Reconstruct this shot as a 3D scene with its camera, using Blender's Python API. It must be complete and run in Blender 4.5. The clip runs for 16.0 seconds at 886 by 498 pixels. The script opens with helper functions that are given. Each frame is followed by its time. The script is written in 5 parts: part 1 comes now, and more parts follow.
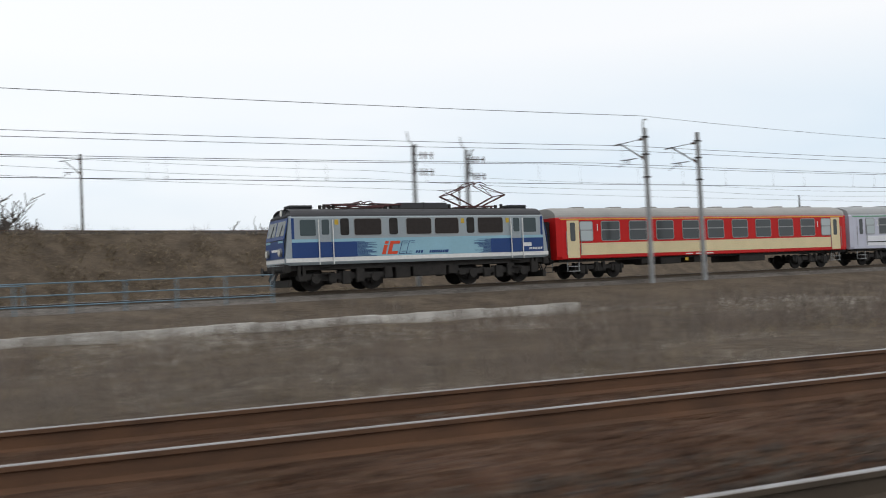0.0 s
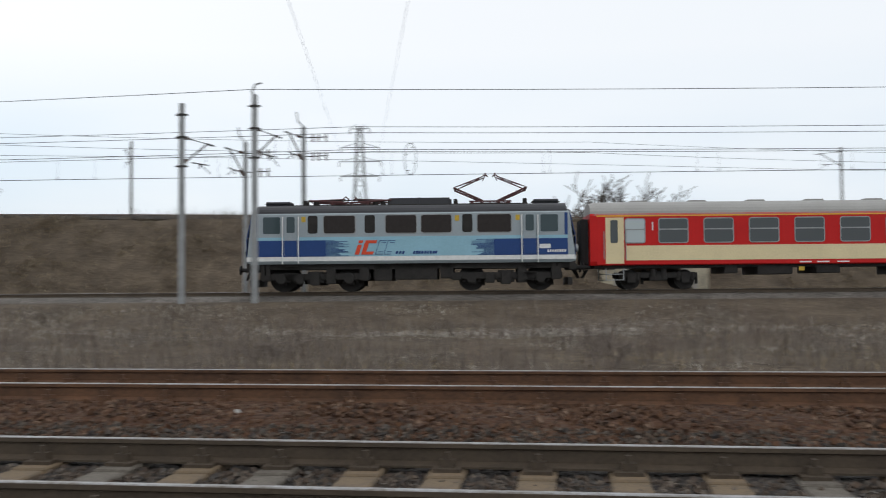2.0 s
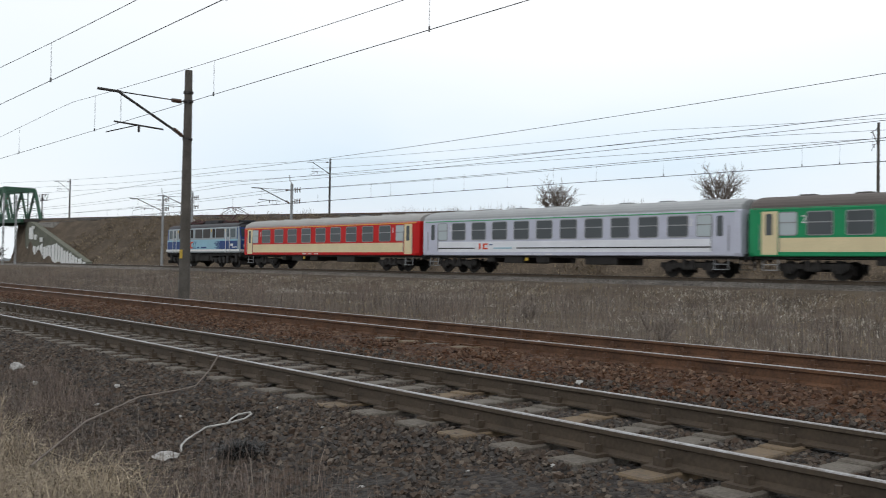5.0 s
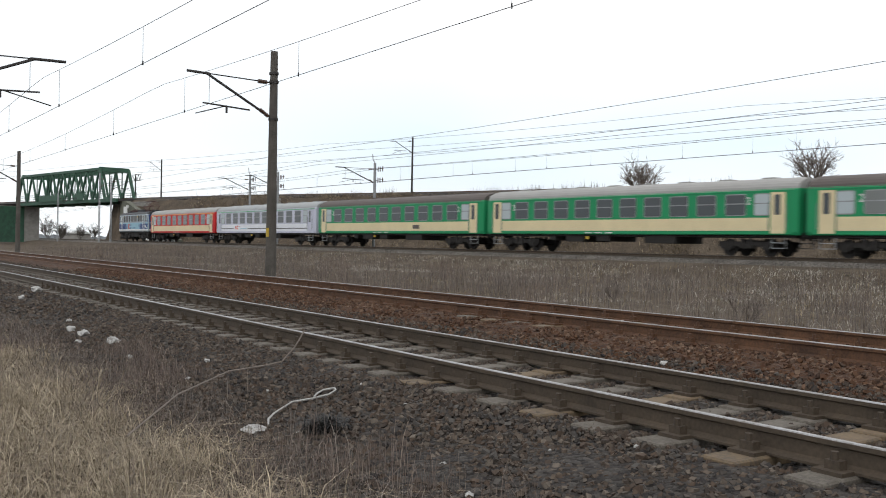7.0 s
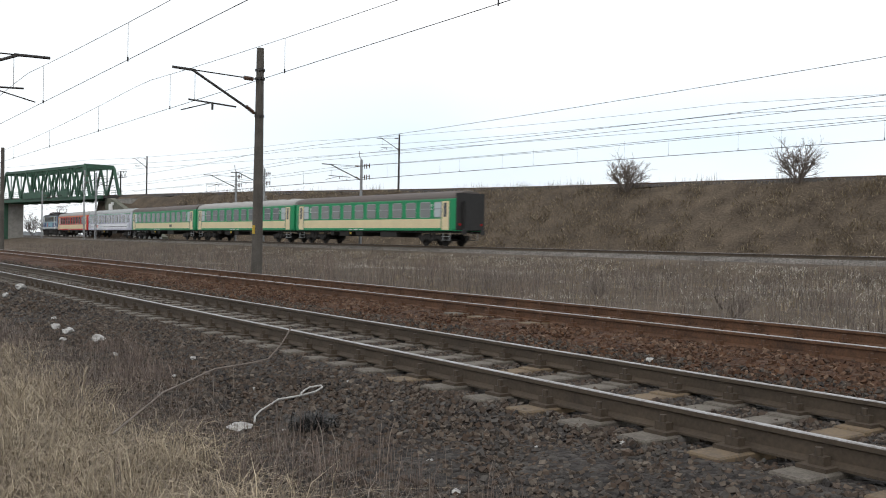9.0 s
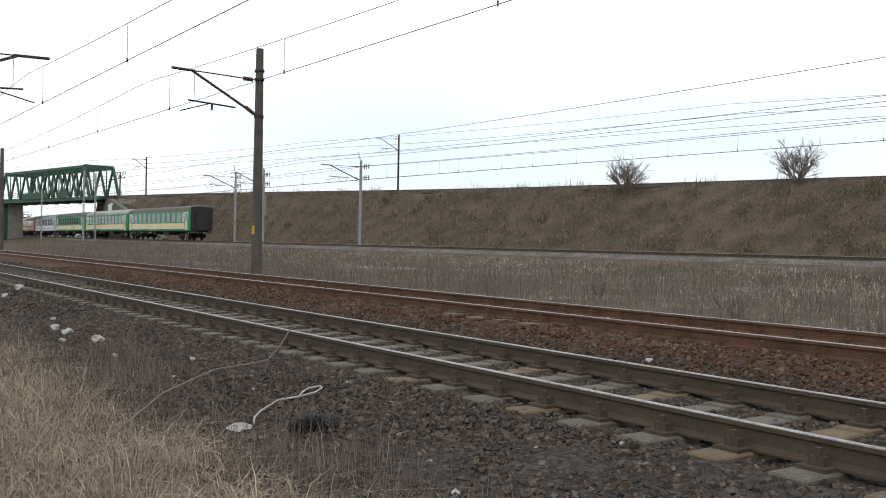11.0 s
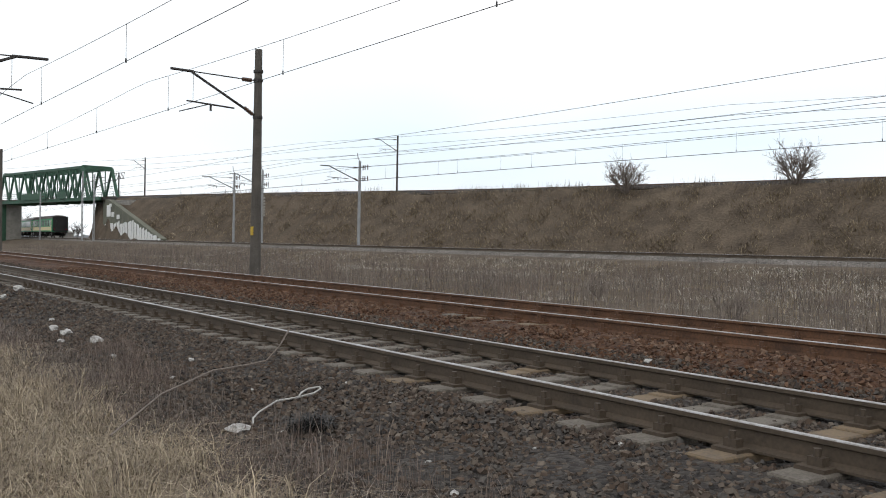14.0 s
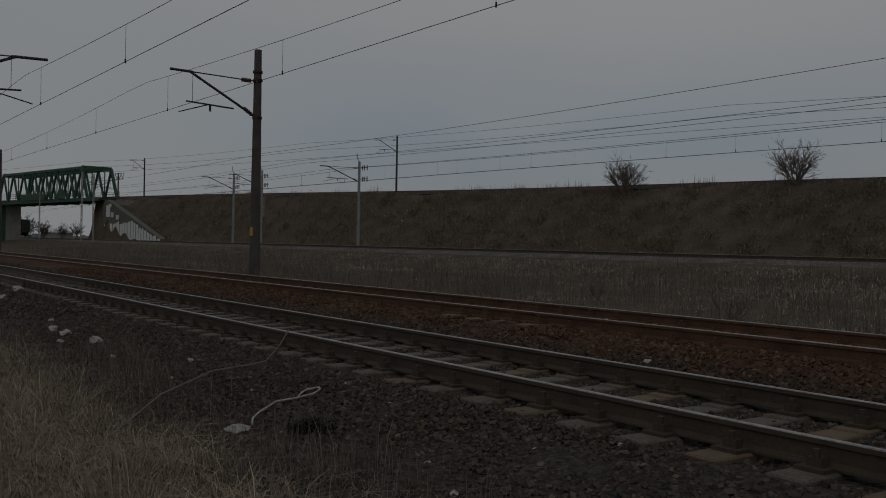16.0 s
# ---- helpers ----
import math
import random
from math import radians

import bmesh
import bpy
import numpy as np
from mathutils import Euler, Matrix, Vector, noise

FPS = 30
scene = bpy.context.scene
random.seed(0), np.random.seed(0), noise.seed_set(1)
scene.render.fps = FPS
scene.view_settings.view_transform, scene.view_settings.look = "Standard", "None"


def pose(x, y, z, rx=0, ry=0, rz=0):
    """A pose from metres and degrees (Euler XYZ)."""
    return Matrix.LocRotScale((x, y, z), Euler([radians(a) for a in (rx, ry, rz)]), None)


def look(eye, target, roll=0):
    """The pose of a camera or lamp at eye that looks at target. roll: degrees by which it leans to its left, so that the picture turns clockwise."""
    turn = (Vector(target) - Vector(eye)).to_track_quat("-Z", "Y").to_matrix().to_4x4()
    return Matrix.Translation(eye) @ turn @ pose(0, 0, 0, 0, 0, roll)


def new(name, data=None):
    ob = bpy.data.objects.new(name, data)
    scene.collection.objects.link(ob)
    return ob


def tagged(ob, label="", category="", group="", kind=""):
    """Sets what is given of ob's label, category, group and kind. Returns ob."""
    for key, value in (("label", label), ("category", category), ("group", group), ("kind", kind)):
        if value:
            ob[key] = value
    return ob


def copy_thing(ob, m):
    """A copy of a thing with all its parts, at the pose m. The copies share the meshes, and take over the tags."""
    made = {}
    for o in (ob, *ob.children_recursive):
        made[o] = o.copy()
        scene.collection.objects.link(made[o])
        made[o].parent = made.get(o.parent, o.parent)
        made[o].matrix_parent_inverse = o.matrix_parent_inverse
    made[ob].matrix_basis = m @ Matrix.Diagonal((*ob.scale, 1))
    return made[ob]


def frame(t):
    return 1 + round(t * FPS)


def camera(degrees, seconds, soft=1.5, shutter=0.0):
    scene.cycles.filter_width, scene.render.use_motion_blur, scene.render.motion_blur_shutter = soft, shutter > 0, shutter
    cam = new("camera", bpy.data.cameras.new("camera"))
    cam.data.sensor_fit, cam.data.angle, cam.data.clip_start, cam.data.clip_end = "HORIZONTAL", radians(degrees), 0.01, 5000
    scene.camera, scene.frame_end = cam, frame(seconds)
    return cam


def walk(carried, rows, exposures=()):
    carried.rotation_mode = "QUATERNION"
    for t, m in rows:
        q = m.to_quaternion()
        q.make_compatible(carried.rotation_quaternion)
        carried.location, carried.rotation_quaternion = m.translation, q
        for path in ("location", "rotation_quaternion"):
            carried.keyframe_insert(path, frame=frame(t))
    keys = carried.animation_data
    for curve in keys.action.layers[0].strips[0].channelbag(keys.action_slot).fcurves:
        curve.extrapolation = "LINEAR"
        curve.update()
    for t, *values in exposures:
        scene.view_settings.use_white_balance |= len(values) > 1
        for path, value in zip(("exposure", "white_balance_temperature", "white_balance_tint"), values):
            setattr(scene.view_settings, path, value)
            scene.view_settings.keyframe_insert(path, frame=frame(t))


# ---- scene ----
# One lens; the shot slides beside the near tracks, then pans after the train to the bridge where it leaves.
cam = camera(50.7, 16.0, soft=1.0, shutter=0.3)
EYE = (0.0, 0.0, 1.6)


def aim(x, y, yaw, pitch, roll):
    """Camera pose: yaw to the left of +y, pitch up, roll of the picture."""
    return pose(x, y, EYE[2], 90 + pitch, 0, yaw) @ pose(0, 0, 0, 0, 0, roll)


PATH = [
    (0.0, 26.5, 0.0, -28.4, 1.84, -2.55),
    (0.5, 15.5, 0.0, -25.4, 1.72, -2.05),
    (1.0, 5.0, 0.0, -20.6, 1.96, -1.6),
    (1.5, 0.0, 0.0, -11.6, 1.93, -0.74),
    (2.0, -0.0, 0.0, 1.45, 2.14, -0.45),
    (2.5, -0.0, 0.0, 13.43, 2.34, 0.34),
    (3.0, -0.0, 0.0, 23.02, 2.16, 0.6),
    (3.5, -0.0, 0.0, 31.32, 1.98, 0.62),
    (4.0, -0.0, 0.0, 36.94, 1.76, 0.83),
    (4.5, -0.0, 0.0, 41.37, 1.42, 0.88),
    (5.0, -0.0, 0.0, 44.85, 1.11, 0.96),
    (5.2, -0.0, 0.0, 46.05, 0.99, 1.07),
    (7.3, -0.0, 0.0, 49.87, -0.32, 1.07),
    (7.5, -0.0, 0.0, 49.64, -0.42, 1.06),
    (8.0, -0.0, 0.0, 49.27, -0.58, 1.04),
    (8.5, -0.0, 0.0, 49.07, -0.55, 1.05),
    (9.0, -0.0, 0.0, 49.03, -0.45, 1.07),
    (11.5, -0.0, 0.0, 49.0, -0.4, 1.06),
    (12.5, -0.0, 0.0, 48.97, -0.36, 1.09),
    (13.5, -0.0, 0.0, 48.92, -0.34, 1.05),
    (14.5, -0.0, 0.0, 48.94, -0.39, 1.07),
    (15.5, -0.0, 0.0, 48.83, -0.34, 1.07),
    (16.0, -0.0, 0.0, 48.9, -0.34, 1.05),
]
FADE = [(0.0, -0.02, 6450, 10), (2.0, -0.1, 6300, 9), (4.0, -0.1, 6280, 9), (7.5, 0.15, 6400, 10), (14.4, 0.15, 6400, 10), (15.0, -0.58, 6400, 10), (15.5, -1.3, 6400, 10),
        (16.0, -2.2, 6400, 10)]
walk(cam, [(t, aim(*r)) for t, *r in PATH], FADE)

# ---- light: a high overcast, brighter to one side ----
world = bpy.data.worlds.new("sky")
scene.world = world
world.use_nodes = True
wn, wl = world.node_tree.nodes, world.node_tree.links
bg = wn["Background"]
sky = wn.new("ShaderNodeTexSky")
sky.sky_type, sky.sun_disc = "NISHITA", False
sky.sun_elevation, sky.sun_rotation = radians(38), radians(-35)
sky.dust_density, sky.air_density, sky.ozone_density = 3.0, 1.0, 2.0
co = wn.new("ShaderNodeTexCoord")
cl = wn.new("ShaderNodeTexNoise")
mp = wn.new("ShaderNodeMapping")
mp.inputs["Scale"].default_value = (1.0, 1.0, 3.5)
cl.inputs["Scale"].default_value, cl.inputs["Detail"].default_value = 1.3, 4
wl.new(co.outputs["Generated"], mp.inputs[0])
wl.new(mp.outputs[0], cl.inputs["Vector"])
sep = wn.new("ShaderNodeSeparateXYZ")
wl.new(co.outputs["Generated"], sep.inputs[0])
ramp = wn.new("ShaderNodeValToRGB")
ramp.color_ramp.elements[0].position, ramp.color_ramp.elements[0].color = 0.0, (7.6, 8.3, 9.1, 1)
ramp.color_ramp.elements[1].position, ramp.color_ramp.elements[1].color = 0.24, (10.5, 10.6, 10.7, 1)
e = ramp.color_ramp.elements.new(0.11)
e.color = (7.3, 8.7, 9.9, 1)
wl.new(sep.outputs["Z"], ramp.inputs[0])
clouds = wn.new("ShaderNodeMix")
clouds.data_type = "RGBA"
clouds.inputs["B"].default_value = (10.4, 10.6, 10.8, 1)
cr = wn.new("ShaderNodeMapRange")
cr.inputs["From Min"].default_value, cr.inputs["From Max"].default_value = 0.45, 0.75
wl.new(cl.outputs["Fac"], cr.inputs[0])
wl.new(cr.outputs[0], clouds.inputs["Factor"])
wl.new(ramp.outputs[0], clouds.inputs["A"])
over = wn.new("ShaderNodeMix")
over.data_type = "RGBA"
over.inputs["Factor"].default_value = 0.9
side = wn.new("ShaderNodeMapRange")
side.interpolation_type = "SMOOTHSTEP"
side.inputs["From Min"].default_value, side.inputs["From Max"].default_value = -0.74, -1.0
wl.new(sep.outputs["X"], side.inputs[0])
bright = wn.new("ShaderNodeMix")
bright.data_type = "RGBA"
bright.inputs["B"].default_value = (10.2, 10.6, 10.8, 1)
wl.new(side.outputs[0], bright.inputs["Factor"])
wl.new(clouds.outputs["Result"], bright.inputs["A"])
wl.new(sky.outputs[0], over.inputs["A"])
wl.new(bright.outputs["Result"], over.inputs["B"])
wl.new(over.outputs["Result"], bg.inputs[0])
bg.inputs[1].default_value = 0.1
sun = new("sun", bpy.data.lights.new("sun", "SUN"))
sun.data.energy, sun.data.angle, sun.data.color = 0.6, radians(14), (1.0, 0.98, 0.95)
sun.matrix_world = look((0, 0, 60), (-22, 30, 28))


# ---- materials ----
def mat(name, base, dark=None, rough=0.7, metal=0.0, scale=6.0, fine=60.0, bump=0.15, dist=0.01, spread=0.6, island=0.0, spec=0.5):
    """A surface of two tones: a coarse and a fine pattern, and relief."""
    m = bpy.data.materials.new(name)
    m.use_nodes = True
    n, l = m.node_tree.nodes, m.node_tree.links
    p = n["Principled BSDF"]
    dark = dark or tuple(c * 0.6 for c in base)
    tc = n.new("ShaderNodeTexCoord")
    a, b = n.new("ShaderNodeTexNoise"), n.new("ShaderNodeTexNoise")
    a.inputs["Scale"].default_value, b.inputs["Scale"].default_value = scale, fine
    a.inputs["Detail"].default_value, b.inputs["Detail"].default_value = 5, 3
    for q in (a, b):
        l.new(tc.outputs["Object"], q.inputs["Vector"])
    add = n.new("ShaderNodeMath")
    add.operation = "ADD"
    l.new(a.outputs["Fac"], add.inputs[0])
    l.new(b.outputs["Fac"], add.inputs[1])
    mr = n.new("ShaderNodeMapRange")
    mr.inputs["From Min"].default_value, mr.inputs["From Max"].default_value = 1.0 - spread / 2, 1.0 + spread / 2
    l.new(add.outputs[0], mr.inputs[0])
    mix = n.new("ShaderNodeMix")
    mix.data_type = "RGBA"
    mix.inputs["A"].default_value, mix.inputs["B"].default_value = (*dark, 1), (*base, 1)
    l.new(mr.outputs[0], mix.inputs["Factor"])
    out = mix.outputs["Result"]
    if island:
        geo, hs = n.new("ShaderNodeNewGeometry"), n.new("ShaderNodeHueSaturation")
        v = n.new("ShaderNodeMapRange")
        v.inputs["To Min"].default_value, v.inputs["To Max"].default_value = 1 - island, 1 + island
        l.new(geo.outputs["Random Per Island"], v.inputs[0])
        l.new(v.outputs[0], hs.inputs["Value"])
        l.new(out, hs.inputs["Color"])
        out = hs.outputs["Color"]
    l.new(out, p.inputs["Base Color"])
    p.inputs["Roughness"].default_value, p.inputs["Metallic"].default_value = rough, metal
    p.inputs["Specular IOR Level"].default_value = spec
    if bump:
        bu = n.new("ShaderNodeBump")
        bu.inputs["Strength"].default_value, bu.inputs["Distance"].default_value = bump, dist
        l.new(add.outputs[0], bu.inputs["Height"])
        l.new(bu.outputs[0], p.inputs["Normal"])
    return m


def stone_mat(name, tones, scale=22.0, dist=0.03):
    """Broken stone: cells of mixed tones with relief."""
    m = bpy.data.materials.new(name)
    m.use_nodes = True
    n, l = m.node_tree.nodes, m.node_tree.links
    p = n["Principled BSDF"]
    tc, vo = n.new("ShaderNodeTexCoord"), n.new("ShaderNodeTexVoronoi")
    vo.inputs["Scale"].default_value = scale
    l.new(tc.outputs["Object"], vo.inputs["Vector"])
    bw = n.new("ShaderNodeSeparateXYZ")
    l.new(vo.outputs["Color"], bw.inputs[0])
    rp = n.new("ShaderNodeValToRGB")
    rp.color_ramp.elements.remove(rp.color_ramp.elements[1])
    for i, c in enumerate(tones):
        el = rp.color_ramp.elements[0] if i == 0 else rp.color_ramp.elements.new(i / (len(tones) - 1))
        el.color = (*c, 1)
    l.new(bw.outputs[0], rp.inputs[0])
    no = n.new("ShaderNodeTexNoise")
    no.inputs["Scale"].default_value, no.inputs["Detail"].default_value = 0.7, 4
    l.new(tc.outputs["Object"], no.inputs["Vector"])
    v = n.new("ShaderNodeMapRange")
    v.inputs["From Min"].default_value, v.inputs["From Max"].default_value = 0.3, 0.7
    v.inputs["To Min"].default_value, v.inputs["To Max"].default_value = 0.7, 1.3
    l.new(no.outputs["Fac"], v.inputs[0])
    hs = n.new("ShaderNodeHueSaturation")
    l.new(v.outputs[0], hs.inputs["Value"])
    l.new(rp.outputs[0], hs.inputs["Color"])
    l.new(hs.outputs[0], p.inputs["Base Color"])
    p.inputs["Roughness"].default_value = 0.9
    p.inputs["Specular IOR Level"].default_value = 0.2
    bu = n.new("ShaderNodeBump")
    bu.invert = True
    bu.inputs["Strength"].default_value, bu.inputs["Distance"].default_value = 1.0, dist
    l.new(vo.outputs["Distance"], bu.inputs["Height"])
    l.new(bu.outputs[0], p.inputs["Normal"])
    return m


def island_mat(name, tones, rough=0.9, fine=30.0):
    """Many loose pieces in one mesh, each of its own tone."""
    m = bpy.data.materials.new(name)
    m.use_nodes = True
    n, l = m.node_tree.nodes, m.node_tree.links
    p = n["Principled BSDF"]
    geo, rp = n.new("ShaderNodeNewGeometry"), n.new("ShaderNodeValToRGB")
    rp.color_ramp.elements.remove(rp.color_ramp.elements[1])
    for i, c in enumerate(tones):
        el = rp.color_ramp.elements[0] if i == 0 else rp.color_ramp.elements.new(i / (len(tones) - 1))
        el.color = (*c, 1)
    l.new(geo.outputs["Random Per Island"], rp.inputs[0])
    no, hs, v = n.new("ShaderNodeTexNoise"), n.new("ShaderNodeHueSaturation"), n.new("ShaderNodeMapRange")
    tc = n.new("ShaderNodeTexCoord")
    l.new(tc.outputs["Object"], no.inputs["Vector"])
    no.inputs["Scale"].default_value = fine
    v.inputs["To Min"].default_value, v.inputs["To Max"].default_value = 0.6, 1.4
    l.new(no.outputs["Fac"], v.inputs[0])
    l.new(v.outputs[0], hs.inputs["Value"])
    l.new(rp.outputs[0], hs.inputs["Color"])
    l.new(hs.outputs[0], p.inputs["Base Color"])
    p.inputs["Roughness"].default_value = rough
    p.inputs["Specular IOR Level"].default_value = 0.2
    return m


M_GROUND = mat("dead_grass_soil", (0.13, 0.102, 0.074), (0.06, 0.047, 0.036), 0.95, scale=0.55, fine=5.0, bump=0.9, dist=0.12, spread=0.5, spec=0.1)
M_BALLAST = stone_mat("grey_ballast", [(0.017, 0.015, 0.014), (0.051, 0.045, 0.04), (0.03, 0.025, 0.023), (0.072, 0.064, 0.056), (0.024, 0.021, 0.02)])
M_BALLAST3 = stone_mat("pale_grey_ballast", [(0.06, 0.054, 0.048), (0.15, 0.135, 0.12), (0.1, 0.09, 0.08), (0.2, 0.18, 0.16), (0.08, 0.07, 0.062)], 9.0, 0.08)
M_RUSTY = stone_mat("rusty_ballast", [(0.035, 0.018, 0.011), (0.08, 0.04, 0.023), (0.055, 0.026, 0.014), (0.095, 0.055, 0.033), (0.033, 0.019, 0.013)])
M_STONES = island_mat("loose_grey_stone", [(0.029, 0.025, 0.024), (0.082, 0.074, 0.066), (0.06, 0.044, 0.034), (0.14, 0.115, 0.092), (0.037, 0.033, 0.03), (0.082, 0.057, 0.041), (0.062, 0.048, 0.039), (0.11, 0.085, 0.064)])
M_RSTONES = island_mat("loose_rusty_stone", [(0.047, 0.025, 0.017), (0.111, 0.064, 0.04), (0.076, 0.037, 0.021), (0.162, 0.106, 0.072), (0.043, 0.028, 0.021), (0.093, 0.047, 0.025), (0.064, 0.038, 0.027)])
M_STRAW = island_mat("dry_straw", [(0.34, 0.275, 0.185), (0.2, 0.162, 0.115), (0.5, 0.42, 0.3), (0.28, 0.225, 0.155), (0.15, 0.122, 0.09)], fine=4)
M_WEED = island_mat("dead_weed_stalks", [(0.12, 0.1, 0.088), (0.18, 0.155, 0.135), (0.075, 0.062, 0.056), (0.26, 0.225, 0.19), (0.14, 0.105, 0.08)], fine=0.5)
M_BLEACH = island_mat("bleached_grass", [(0.4, 0.37, 0.32), (0.27, 0.245, 0.21), (0.5, 0.46, 0.4), (0.2, 0.18, 0.15)], fine=0.6)
M_BROWNW = island_mat("purple_brown_weeds", [(0.14, 0.108, 0.092), (0.2, 0.155, 0.128), (0.085, 0.066, 0.058), (0.26, 0.205, 0.165)], fine=3)
M_TURF = island_mat("withered_grass", [(0.23, 0.18, 0.115), (0.1, 0.078, 0.055), (0.36, 0.29, 0.185), (0.15, 0.117, 0.08), (0.2, 0.155, 0.1)], fine=0.3)
M_TWIG = mat("bare_twigs", (0.2, 0.165, 0.14), (0.12, 0.098, 0.083), 0.9, bump=0)
M_RAIL = mat("rusty_rail_steel", (0.15, 0.073, 0.036), (0.055, 0.029, 0.017), 0.8, 0.2, 3, 40)
M_RAILG = mat("greasy_rail_steel", (0.095, 0.07, 0.047), (0.05, 0.037, 0.026), 0.75, 0.3, 3, 40)
M_HEAD = mat("polished_rail_head", (0.4, 0.4, 0.41), (0.17, 0.15, 0.13), 0.4, 1.0, 2, 30, bump=0.02)
M_SLEEPER = mat("weathered_concrete_sleeper", (0.155, 0.137, 0.112), (0.065, 0.053, 0.041), 0.9, 0, 7, 60)
M_SLEEPERR = mat("rust_stained_sleeper", (0.19, 0.13, 0.07), (0.09, 0.07, 0.05), 0.9, 0, 5, 50)
M_CONC = mat("weathered_concrete", (0.34, 0.32, 0.29), (0.19, 0.18, 0.16), 0.9, 0, 1.5, 25)
M_WING = mat("mossy_dark_concrete", (0.15, 0.15, 0.11), (0.07, 0.075, 0.055), 0.9, 0, 0.8, 14)
M_POLE = mat("old_concrete_pole", (0.11, 0.098, 0.083), (0.05, 0.044, 0.037), 0.9, 0, 2.5, 30)
M_GALV = mat("galvanised_steel", (0.34, 0.35, 0.35), (0.22, 0.22, 0.22), 0.55, 0.4, 3, 40, bump=0.03)
M_DARKST = mat("dark_weathered_steel", (0.07, 0.065, 0.06), (0.035, 0.03, 0.028), 0.7, 0.4, 4, 40, bump=0.05)
M_WIRE = mat("oxidised_wire", (0.06, 0.06, 0.06), (0.04, 0.04, 0.04), 0.6, 0.4, bump=0)
M_INSUL = mat("brown_porcelain", (0.1, 0.05, 0.03), rough=0.25)
M_GREEN_ST = mat("green_bridge_paint", (0.036, 0.115, 0.064), (0.02, 0.05, 0.032), 0.6, 0, 1.5, 25)
M_BLUE_ST = mat("blue_railing_paint", (0.16, 0.26, 0.33), (0.08, 0.13, 0.17), 0.55, 0, 3, 40)
M_YELLOW = mat("yellow_mark_paint", (0.62, 0.42, 0.04), (0.4, 0.26, 0.03), 0.7)
M_WHITE = mat("white_paint", (0.78, 0.78, 0.76), (0.6, 0.6, 0.58), 0.6)
M_SCRAP = mat("white_litter", (0.46, 0.45, 0.42), (0.2, 0.19, 0.18), 0.5, 0, 9, 60)
M_BLACK = mat("black_rubber", (0.025, 0.024, 0.023), (0.014, 0.013, 0.012), 0.75)
M_UNDER = mat("grimy_running_gear", (0.03, 0.026, 0.023), (0.011, 0.01, 0.009), 0.85, 0.1, 3, 30)
M_PINE = mat("bark_grey", (0.1, 0.085, 0.07), (0.05, 0.042, 0.035), 0.95)
# distance haze is painted into the woods as a pale blue-grey
M_HAZED_WOODS = mat("far_woods", (0.24, 0.26, 0.27), (0.19, 0.2, 0.21), 1.0, bump=0)


def paint(name, base, rough=0.48):
    return mat(name, base, tuple(c * 0.78 for c in base), rough, 0, 0.9, 14, bump=0.03, spread=0.9, spec=0.25)


P_RED, P_CREAM, P_YELL = paint("red_coach_paint", (0.55, 0.011, 0.01)), paint("cream_coach_paint", (0.76, 0.64, 0.39)), paint("yellow_stripe_paint", (0.78, 0.43, 0.07))
P_ROOF, P_SILV = paint("grey_roof_paint", (0.36, 0.35, 0.33), 0.6), paint("lilac_grey_coach_paint", (0.56, 0.57, 0.66))
P_LGREY, P_GREEN, P_DROOF = paint("pale_grey_roof_paint", (0.36, 0.37, 0.37), 0.6), paint("green_coach_paint", (0.02, 0.28, 0.11)), paint("sooty_roof_paint", (0.13, 0.11, 0.1), 0.7)
P_NAVY, P_SKY, P_LOCO = paint("navy_loco_paint", (0.022, 0.06, 0.2)), paint("pale_blue_loco_paint", (0.29, 0.5, 0.6)), paint("light_grey_loco_paint", (0.34, 0.385, 0.41))
P_WHITE = paint("off_white_coach_paint", (0.8, 0.81, 0.84))
P_LROOF, P_ORANGE = paint("dark_loco_roof_paint", (0.055, 0.055, 0.06), 0.6), paint("red_orange_emblem_paint", (0.72, 0.08, 0.03))
M_PANTO = mat("red_brown_pantograph_steel", (0.1, 0.03, 0.03), (0.05, 0.02, 0.02), 0.6, 0.3, bump=0)


def glass(name, tint, rough=0.06):
    m = bpy.data.materials.new(name)
    m.use_nodes = True
    p = m.node_tree.nodes["Principled BSDF"]
    p.inputs["Base Color"].default_value = (*tint, 1)
    p.inputs["Roughness"].default_value, p.inputs["IOR"].default_value = rough, 1.35
    return m


# coach pane tints are greyed to paint in reflected sky as well as curtains
G_DARK, G_DRAPED_SKY, G_PALE, G_CAB = glass("sky_tint_window_glass", (0.075, 0.082, 0.084)), glass("curtain_and_sky_tint_glass", (0.19, 0.2, 0.19), 0.2), glass("frosted_window_glass", (0.42, 0.47, 0.48), 0.35), glass("cab_window_glass", (0.05, 0.07, 0.075))
M_LAMP = mat("headlamp_lens", (0.85, 0.83, 0.75), (0.7, 0.68, 0.6), 0.15, bump=0)
M_TAIL = mat("red_tail_lens", (0.4, 0.02, 0.02), rough=0.2, bump=0)
M_BROWN = mat("brown_blind_glass", (0.035, 0.027, 0.024), (0.022, 0.017, 0.015), 0.3, bump=0, spec=0.2)


# ---- mesh helpers ----
def part(name, bm, material, parent=None, label=""):
    """Links a bmesh as one mesh object."""
    me = bpy.data.meshes.new(name)
    bm.to_mesh(me)
    bm.free()
    for m in material if isinstance(material, (list, tuple)) else [material]:
        me.materials.append(m)
    ob = new(name, me)
    if parent:
        ob.parent = parent
    if label:
        ob["label"] = label
    return ob


